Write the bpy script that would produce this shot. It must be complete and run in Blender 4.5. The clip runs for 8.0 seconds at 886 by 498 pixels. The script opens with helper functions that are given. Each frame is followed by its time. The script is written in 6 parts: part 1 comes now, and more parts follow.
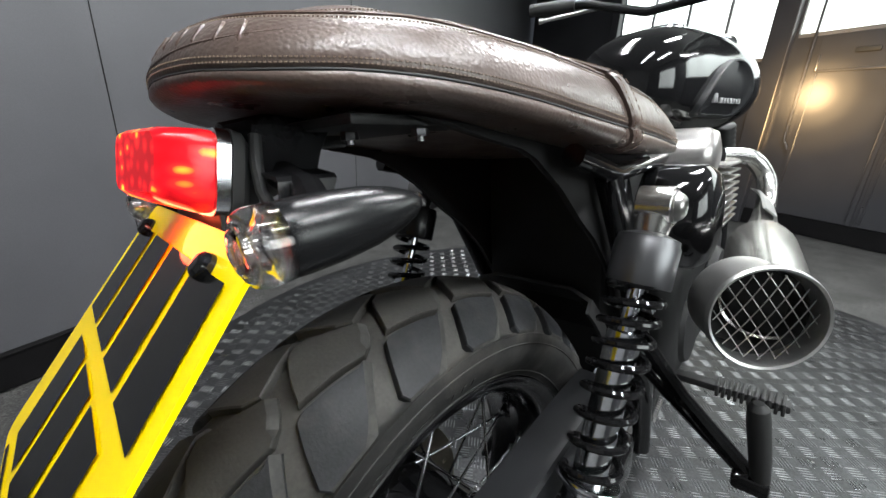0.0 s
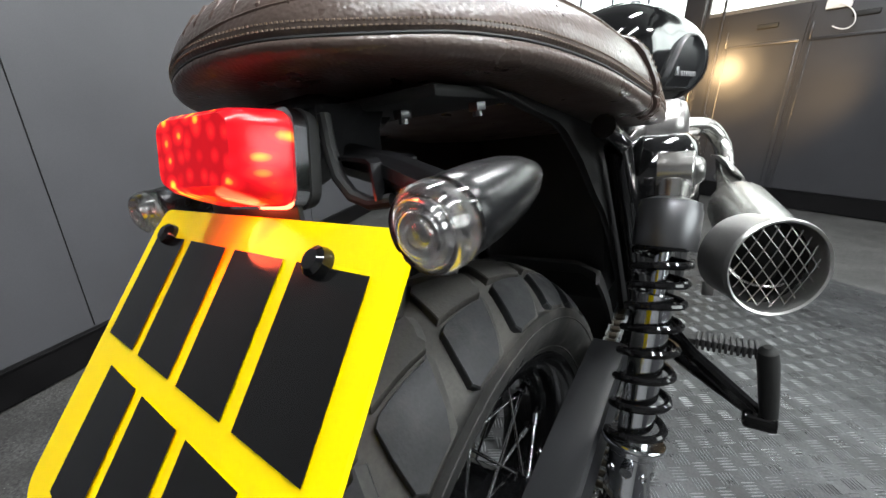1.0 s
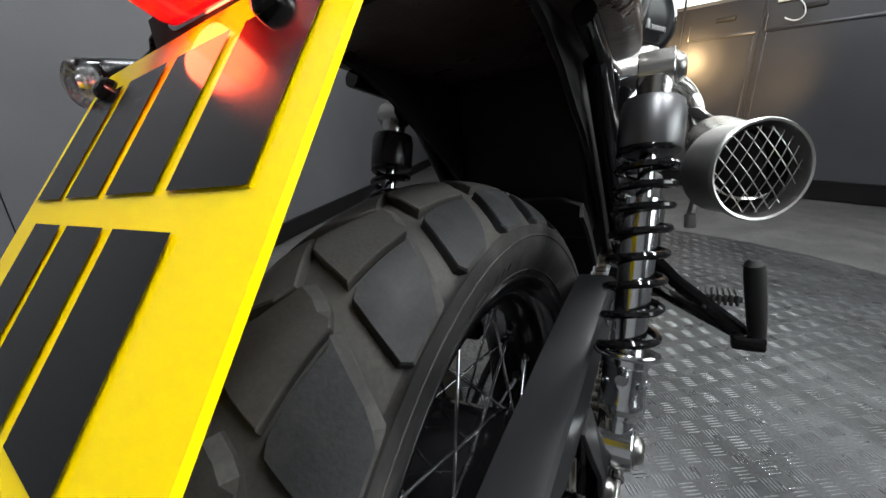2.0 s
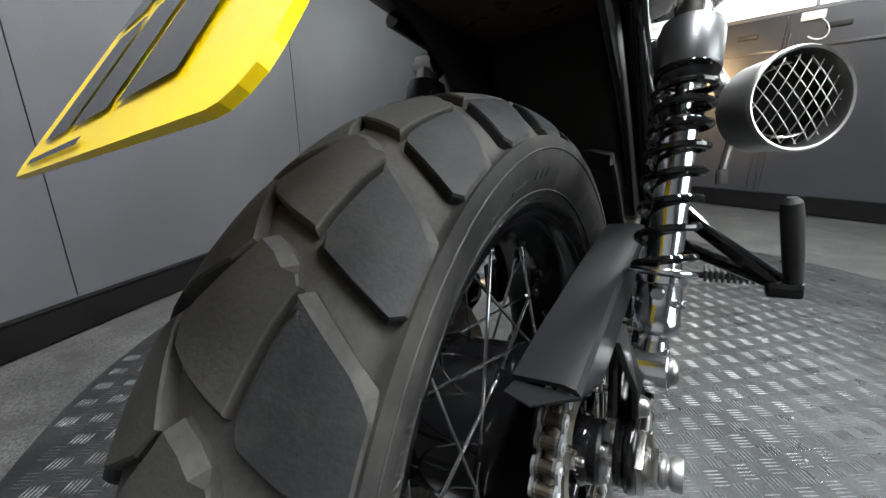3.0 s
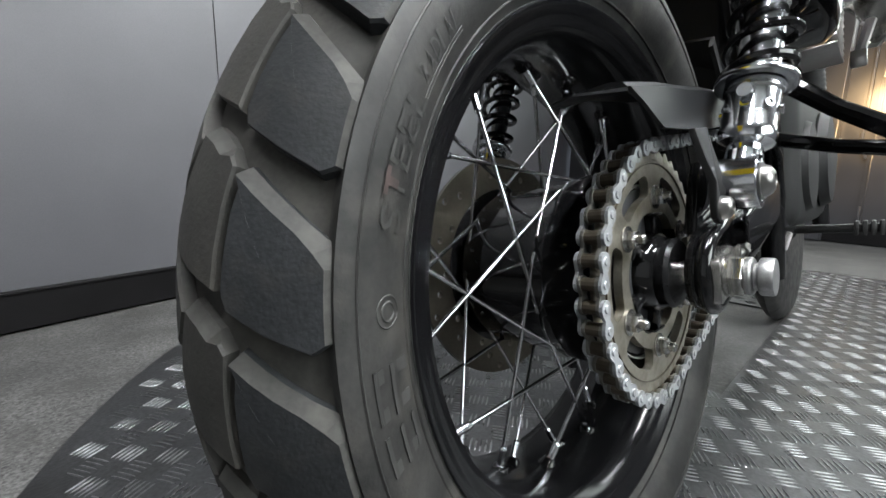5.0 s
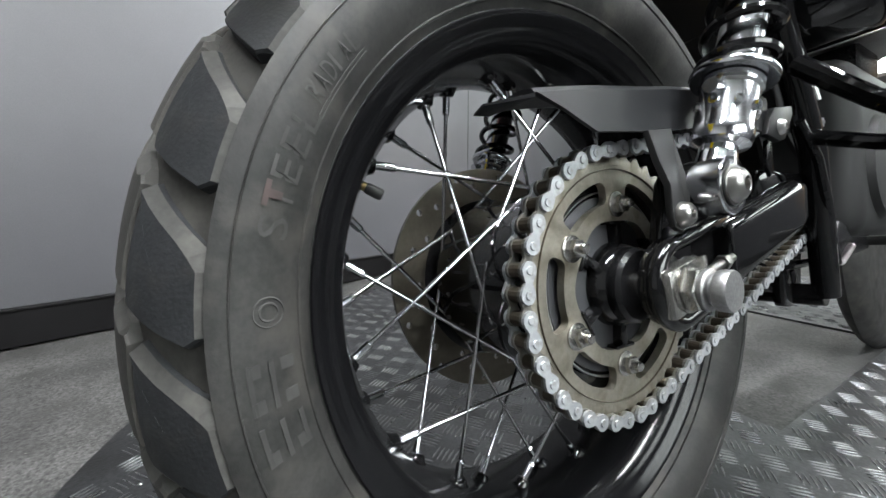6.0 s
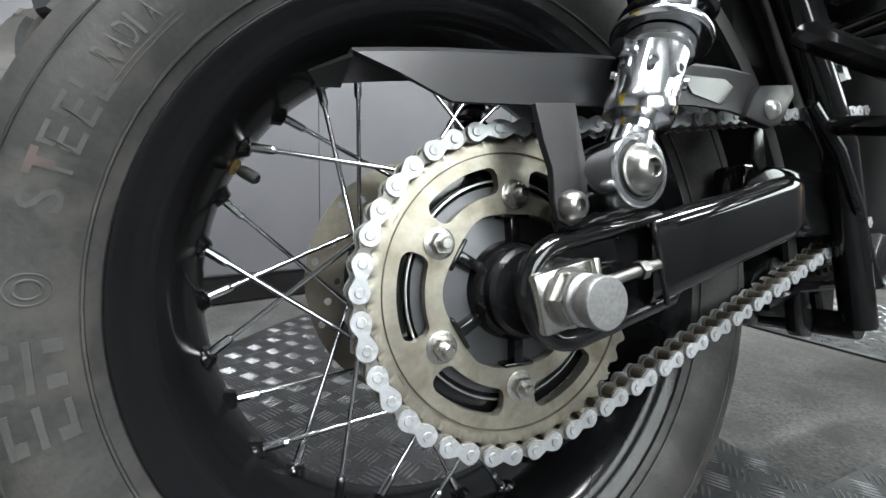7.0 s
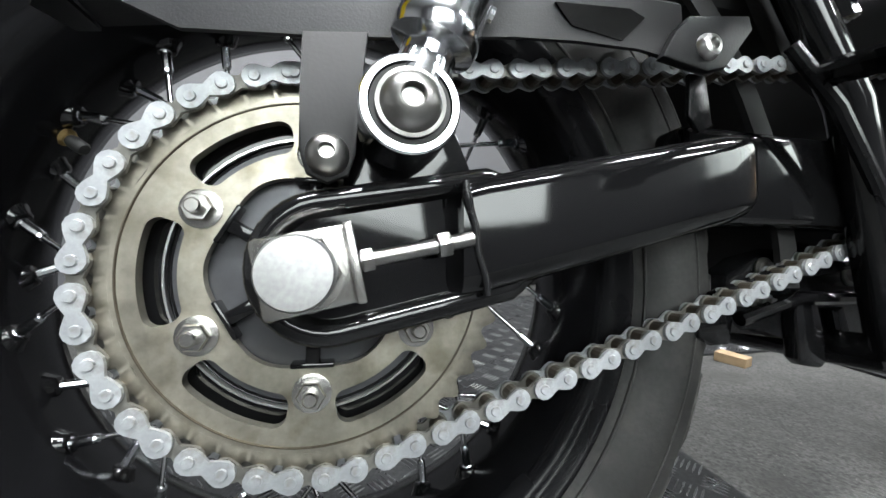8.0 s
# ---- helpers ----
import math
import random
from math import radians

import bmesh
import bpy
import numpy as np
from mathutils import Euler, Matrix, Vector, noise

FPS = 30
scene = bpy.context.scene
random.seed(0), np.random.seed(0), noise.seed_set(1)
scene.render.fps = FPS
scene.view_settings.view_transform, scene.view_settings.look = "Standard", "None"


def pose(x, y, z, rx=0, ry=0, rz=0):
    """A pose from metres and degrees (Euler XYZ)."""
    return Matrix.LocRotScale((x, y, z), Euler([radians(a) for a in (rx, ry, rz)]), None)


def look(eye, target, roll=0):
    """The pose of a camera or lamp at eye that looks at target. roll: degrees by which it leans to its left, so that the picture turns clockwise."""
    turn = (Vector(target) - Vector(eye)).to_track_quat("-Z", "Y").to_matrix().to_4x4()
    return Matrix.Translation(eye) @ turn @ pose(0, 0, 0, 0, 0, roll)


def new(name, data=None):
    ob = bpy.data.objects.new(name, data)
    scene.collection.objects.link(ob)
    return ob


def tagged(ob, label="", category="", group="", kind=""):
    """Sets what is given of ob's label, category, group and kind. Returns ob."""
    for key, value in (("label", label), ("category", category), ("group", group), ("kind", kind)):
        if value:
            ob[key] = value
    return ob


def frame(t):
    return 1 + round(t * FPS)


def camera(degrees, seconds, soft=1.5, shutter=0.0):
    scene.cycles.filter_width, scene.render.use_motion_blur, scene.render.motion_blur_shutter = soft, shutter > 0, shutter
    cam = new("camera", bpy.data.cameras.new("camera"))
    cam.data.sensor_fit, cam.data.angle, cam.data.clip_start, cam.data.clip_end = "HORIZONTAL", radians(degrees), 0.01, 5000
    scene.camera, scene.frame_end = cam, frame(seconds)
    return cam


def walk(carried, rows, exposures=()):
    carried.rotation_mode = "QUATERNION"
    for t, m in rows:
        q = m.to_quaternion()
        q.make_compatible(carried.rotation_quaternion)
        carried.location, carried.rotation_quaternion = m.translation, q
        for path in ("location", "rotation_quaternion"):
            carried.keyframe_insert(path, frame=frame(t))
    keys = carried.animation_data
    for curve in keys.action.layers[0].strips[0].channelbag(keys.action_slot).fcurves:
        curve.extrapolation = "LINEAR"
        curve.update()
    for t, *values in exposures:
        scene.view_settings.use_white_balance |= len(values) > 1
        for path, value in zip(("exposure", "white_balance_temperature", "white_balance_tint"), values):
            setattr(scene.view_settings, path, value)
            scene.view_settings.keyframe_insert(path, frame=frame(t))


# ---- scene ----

# ---------------------------------------------------------------- camera
PATH = [
    (0, (0.1695, -0.2249, 0.7904), (-1.0964, 1.1858, 0.1520), 2.59),
    (0.5, (0.1347, -0.2416, 0.7929), (-1.0219, 1.2502, 0.1318), 0.36),
    (1, (0.1059, -0.2639, 0.7794), (-0.9502, 1.2948, 0.1047), -0.42),
    (1.5, (0.1052, -0.2699, 0.7452), (-0.8930, 1.3286, 0.0757), -1.25),
    (2, (0.1085, -0.2723, 0.6916), (-0.8636, 1.3504, 0.0421), -1.52),
    (2.2, (0.1018, -0.2752, 0.6613), (-0.8492, 1.3697, 0.0368), -1.29),
    (3.3, (0.1150, -0.3285, 0.5753), (-0.9840, 1.2667, 0.0777), -0.07),
    (3.5, (0.1248, -0.3378, 0.5487), (-1.0149, 1.2482, 0.1175), -0.35),
    (4, (0.1449, -0.3493, 0.4929), (-1.0857, 1.1960, 0.1806), 1.76),
    (4.5, (0.1541, -0.3513, 0.4201), (-1.1957, 1.0982, 0.1422), 1.68),
    (4.7, (0.1653, -0.3529, 0.4047), (-1.2358, 1.0422, 0.1043), 1.51),
    (5.8, (0.2217, -0.2852, 0.3931), (-1.4403, 0.7951, 0.1274), -0.10),
    (6, (0.2407, -0.2730, 0.3963), (-1.4535, 0.7589, 0.1414), -0.13),
    (6.5, (0.2639, -0.2172, 0.3887), (-1.5013, 0.6949, 0.1605), 0.48),
    (7, (0.2701, -0.1422, 0.3833), (-1.5597, 0.6352, 0.1652), 1.45),
    (7.5, (0.2757, -0.0577, 0.3650), (-1.6216, 0.5577, 0.2177), 1.91),
    (8, (0.2719, 0.0182, 0.3586), (-1.6677, 0.4855, 0.2192), 1.85),
]
cam = camera(98.0, 8.0)
walk(cam, [(t, look(eye, target, roll)) for t, eye, target, roll in PATH],
     exposures=[(0.0, 0.28), (1.0, 0.26), (1.5, 0.16), (2.2, 0.0), (3.3, 0.72), (4.7, 0.80), (6.0, 1.0), (6.5, 1.05), (7.5, 1.12), (8.0, 1.05)])

# ---------------------------------------------------------------- light
world = bpy.data.worlds.new("world")
scene.world = world
world.use_nodes = True
world.node_tree.nodes["Background"].inputs[0].default_value = (0.75, 0.85, 1.0, 1)
world.node_tree.nodes["Background"].inputs[1].default_value = 0.25


def area_lamp(name, place, size_x, size_y, power, colour, target):
    data = bpy.data.lights.new(name, "AREA")
    data.shape, data.size, data.size_y, data.energy, data.color = "RECTANGLE", size_x, size_y, power, colour
    ob = new(name, data)
    ob.matrix_world = look(place, target)
    return ob


# tubes out of view; the last is added to brighten the right-hand floor
TUBES = [((1.25, 0.35, 2.55), 74), ((0.45, -0.45, 2.55), 50), ((-0.75, 0.9, 2.55), 62), ((0.3, 1.9, 2.55), 62), ((1.75, 2.9, 2.55), 30)]
for place, power in TUBES:
    area_lamp("tube_light", place, 0.12, 1.25, power, (0.95, 0.98, 1.0), (place[0], place[1], 0))
# fill light for the bike's right side, from a window added out of view
area_lamp("window_light", (2.36, 0.25, 1.50), 1.9, 1.0, 18, (0.93, 0.98, 1.0), (0.0, 0.25, 0.9))

LEAN = pose(0, 0, 0, 0, -7.24, 0)
for power, cone in ((11000, 6), (3300, 12), (900, 22), (240, 42)):      # the beam's core and its spill
    head = bpy.data.lights.new("headlight_lamp", "SPOT")
    head.energy, head.color, head.spot_size, head.spot_blend, head.shadow_soft_size = power, (1.0, 0.66, 0.30), radians(cone), 1.0, 0.05
    ob = new("headlight_lamp", head)
    ob.matrix_world = look((-0.115, 1.42, 0.83), (0.10, 4.20, 1.10))
tail = bpy.data.lights.new("tail_lamp", "POINT")
tail.energy, tail.color, tail.shadow_soft_size = 0.26, (1.0, 0.10, 0.04), 0.02
ob = new("tail_lamp", tail)
ob.matrix_world = LEAN @ pose(0.024, -0.174, 0.7345)


# ---------------------------------------------------------------- materials
def material(name, colour, rough=0.5, metal=0.0, grain=0.0, scale=60.0, wear=0.0, wear_scale=6.0, bump=0.0, bump_scale=None,
             coat=0.0, rough_var=0.0, spread=0.0, emit=None, emit_power=0.0, transmission=0.0, ior=1.45, second=None, specks=None, spec=0.5, contrast=1.0):
    m = bpy.data.materials.new(name)
    m.use_nodes = True
    nt = m.node_tree
    b = nt.nodes["Principled BSDF"]
    b.inputs["Base Color"].default_value = (*colour, 1)
    b.inputs["Roughness"].default_value = rough
    b.inputs["Metallic"].default_value = metal
    b.inputs["Coat Weight"].default_value = coat
    b.inputs["Coat Roughness"].default_value = 0.05
    b.inputs["IOR"].default_value = ior
    b.inputs["Specular IOR Level"].default_value = spec
    b.inputs["Transmission Weight"].default_value = transmission
    if emit:
        b.inputs["Emission Color"].default_value = (*emit, 1)
        b.inputs["Emission Strength"].default_value = emit_power
    link = nt.links.new
    co = nt.nodes.new("ShaderNodeTexCoord").outputs["Object"]

    def noise_node(sc, detail=4.0):
        n = nt.nodes.new("ShaderNodeTexNoise")
        n.inputs["Scale"].default_value, n.inputs["Detail"].default_value = sc, detail
        link(co, n.inputs["Vector"])
        return n.outputs["Fac"]

    if grain or wear or spread:
        ramp = nt.nodes.new("ShaderNodeMapRange")
        ramp.inputs["From Min"].default_value, ramp.inputs["From Max"].default_value = 0.5 - 0.5 / contrast, 0.5 + 0.5 / contrast
        ramp.inputs["To Min"].default_value, ramp.inputs["To Max"].default_value = 1 - grain, 1 + grain
        link(noise_node(scale), ramp.inputs["Value"])
        ramp2 = nt.nodes.new("ShaderNodeMapRange")
        ramp2.inputs["From Min"].default_value, ramp2.inputs["From Max"].default_value = 0.3, 0.7
        ramp2.inputs["To Min"].default_value, ramp2.inputs["To Max"].default_value = 1 - wear, 1 + wear
        link(noise_node(wear_scale), ramp2.inputs["Value"])
        mul = nt.nodes.new("ShaderNodeMath")
        mul.operation = "MULTIPLY"
        link(ramp.outputs[0], mul.inputs[0])
        link(ramp2.outputs[0], mul.inputs[1])
        last = mul.outputs[0]
        if spread:
            info = nt.nodes.new("ShaderNodeObjectInfo")
            r3 = nt.nodes.new("ShaderNodeMapRange")
            r3.inputs["To Min"].default_value, r3.inputs["To Max"].default_value = 1 - spread, 1 + spread
            link(info.outputs["Random"], r3.inputs["Value"])
            mul2 = nt.nodes.new("ShaderNodeMath")
            mul2.operation = "MULTIPLY"
            link(last, mul2.inputs[0])
            link(r3.outputs[0], mul2.inputs[1])
            last = mul2.outputs[0]
        mix = nt.nodes.new("ShaderNodeVectorMath")
        mix.operation = "SCALE"
        mix.inputs[0].default_value = colour
        link(last, mix.inputs["Scale"])
        out = mix.outputs[0]
        if second:
            blend = nt.nodes.new("ShaderNodeMix")
            blend.data_type = "RGBA"
            r4 = nt.nodes.new("ShaderNodeMapRange")
            r4.inputs["From Min"].default_value, r4.inputs["From Max"].default_value = 0.52, 0.72
            link(noise_node(wear_scale * 1.7 + 0.3, 8.0), r4.inputs["Value"])
            link(r4.outputs[0], blend.inputs["Factor"])
            link(out, blend.inputs["A"])
            blend.inputs["B"].default_value = (*second, 1)
            out = blend.outputs["Result"]
        if specks:
            size, share_of, tint = specks
            vor = nt.nodes.new("ShaderNodeTexVoronoi")
            vor.inputs["Scale"].default_value = size
            link(co, vor.inputs["Vector"])
            near = nt.nodes.new("ShaderNodeMath")
            near.operation, near.inputs[1].default_value = "LESS_THAN", 0.22
            link(vor.outputs["Distance"], near.inputs[0])
            pick = nt.nodes.new("ShaderNodeMath")
            pick.operation, pick.inputs[1].default_value = "LESS_THAN", share_of
            link(vor.outputs["Color"], pick.inputs[0])
            both = nt.nodes.new("ShaderNodeMath")
            both.operation = "MULTIPLY"
            link(near.outputs[0], both.inputs[0])
            link(pick.outputs[0], both.inputs[1])
            dots = nt.nodes.new("ShaderNodeMix")
            dots.data_type = "RGBA"
            link(both.outputs[0], dots.inputs["Factor"])
            link(out, dots.inputs["A"])
            dots.inputs["B"].default_value = (*tint, 1)
            out = dots.outputs["Result"]
        link(out, b.inputs["Base Color"])
    if rough_var:
        r = nt.nodes.new("ShaderNodeMapRange")
        r.inputs["From Min"].default_value, r.inputs["From Max"].default_value = 0.3, 0.7
        r.inputs["To Min"].default_value, r.inputs["To Max"].default_value = max(rough - rough_var, 0.02), rough + rough_var
        link(noise_node(wear_scale * 2.3), r.inputs["Value"])
        link(r.outputs[0], b.inputs["Roughness"])
    if bump:
        bp = nt.nodes.new("ShaderNodeBump")
        bp.inputs["Strength"].default_value, bp.inputs["Distance"].default_value = bump, 0.002
        link(noise_node(bump_scale or scale), bp.inputs["Height"])
        link(bp.outputs[0], b.inputs["Normal"])
    return m


def leather_material(name, colour):
    """Waxed leather: pebbled grain, with creases drawn out along the seat."""
    m = material(name, colour, rough=0.33, grain=0.15, scale=90, wear=0.30, wear_scale=14, rough_var=0.08)
    nt = m.node_tree
    co = nt.nodes.new("ShaderNodeTexCoord")

    def layer(sc, detail, stretch, weight):
        mp = nt.nodes.new("ShaderNodeMapping")
        mp.inputs["Scale"].default_value = stretch
        nt.links.new(co.outputs["Object"], mp.inputs["Vector"])
        n = nt.nodes.new("ShaderNodeTexNoise")
        n.inputs["Scale"].default_value, n.inputs["Detail"].default_value, n.inputs["Distortion"].default_value = sc, detail, 0.4
        nt.links.new(mp.outputs[0], n.inputs["Vector"])
        k = nt.nodes.new("ShaderNodeMath")
        k.operation, k.inputs[1].default_value = "MULTIPLY", weight
        nt.links.new(n.outputs["Fac"], k.inputs[0])
        return k.outputs[0]

    vor = nt.nodes.new("ShaderNodeTexVoronoi")
    vor.feature, vor.inputs["Scale"].default_value, vor.inputs["Smoothness"].default_value = "SMOOTH_F1", 430, 0.6
    nt.links.new(co.outputs["Object"], vor.inputs["Vector"])
    flip = nt.nodes.new("ShaderNodeMath")
    flip.operation, flip.inputs[1].default_value = "MULTIPLY", -0.9
    nt.links.new(vor.outputs["Distance"], flip.inputs[0])
    total = flip.outputs[0]
    for out in (layer(700, 1.0, (1, 1, 1), 0.25), layer(170, 1.0, (1, 0.5, 1.4), 0.35), layer(45, 1.0, (1, 0.7, 1.2), 0.40)):
        add = nt.nodes.new("ShaderNodeMath")
        add.operation = "ADD"
        nt.links.new(total, add.inputs[0])
        nt.links.new(out, add.inputs[1])
        total = add.outputs[0]
    bp = nt.nodes.new("ShaderNodeBump")
    bp.inputs["Strength"].default_value, bp.inputs["Distance"].default_value = 0.45, 0.0007
    nt.links.new(total, bp.inputs["Height"])
    nt.links.new(bp.outputs[0], nt.nodes["Principled BSDF"].inputs["Normal"])
    return m


def lit_lens_material(name):
    """Red ribbed lens over rows of lit bulbs: dots on its rear face, drawn out into streaks along its sides."""
    m = material(name, (0.30, 0.004, 0.007), rough=0.20, spec=0.3, wear=0.08, wear_scale=30)
    nt = m.node_tree
    b = nt.nodes["Principled BSDF"]
    co = nt.nodes.new("ShaderNodeTexCoord")
    mp = nt.nodes.new("ShaderNodeMapping")
    mp.inputs["Scale"].default_value, mp.inputs["Location"].default_value = (1.0, 0.22, 0.85), (0.0037, 0.0, 0.0)
    nt.links.new(co.outputs["Object"], mp.inputs["Vector"])
    vor = nt.nodes.new("ShaderNodeTexVoronoi")
    vor.inputs["Scale"].default_value, vor.inputs["Randomness"].default_value = 135, 0.55
    nt.links.new(mp.outputs[0], vor.inputs["Vector"])
    veil = nt.nodes.new("ShaderNodeTexNoise")
    veil.inputs["Scale"].default_value, veil.inputs["Detail"].default_value = 42, 1
    nt.links.new(co.outputs["Object"], veil.inputs["Vector"])
    weak = nt.nodes.new("ShaderNodeMapRange")
    weak.inputs["From Min"].default_value, weak.inputs["From Max"].default_value = 0.42, 0.60
    weak.inputs["To Min"].default_value, weak.inputs["To Max"].default_value = 0.30, 0.0
    nt.links.new(veil.outputs["Fac"], weak.inputs["Value"])
    add = nt.nodes.new("ShaderNodeMath")
    nt.links.new(vor.outputs["Distance"], add.inputs[0])
    nt.links.new(weak.outputs[0], add.inputs[1])
    ramp = nt.nodes.new("ShaderNodeValToRGB")
    e = ramp.color_ramp.elements
    e[0].position, e[0].color = 0.10, (1.5, 0.72, 0.06, 1)
    e[1].position, e[1].color = 0.75, (0.34, 0.002, 0.006, 1)
    for at, tint in ((0.22, (1.25, 0.34, 0.03, 1)), (0.32, (0.85, 0.03, 0.02, 1)), (0.50, (0.62, 0.006, 0.012, 1))):
        e.new(at).color = tint
    nt.links.new(add.outputs[0], ramp.inputs["Fac"])
    nt.links.new(ramp.outputs["Color"], b.inputs["Emission Color"])
    b.inputs["Emission Strength"].default_value = 1.1
    return m


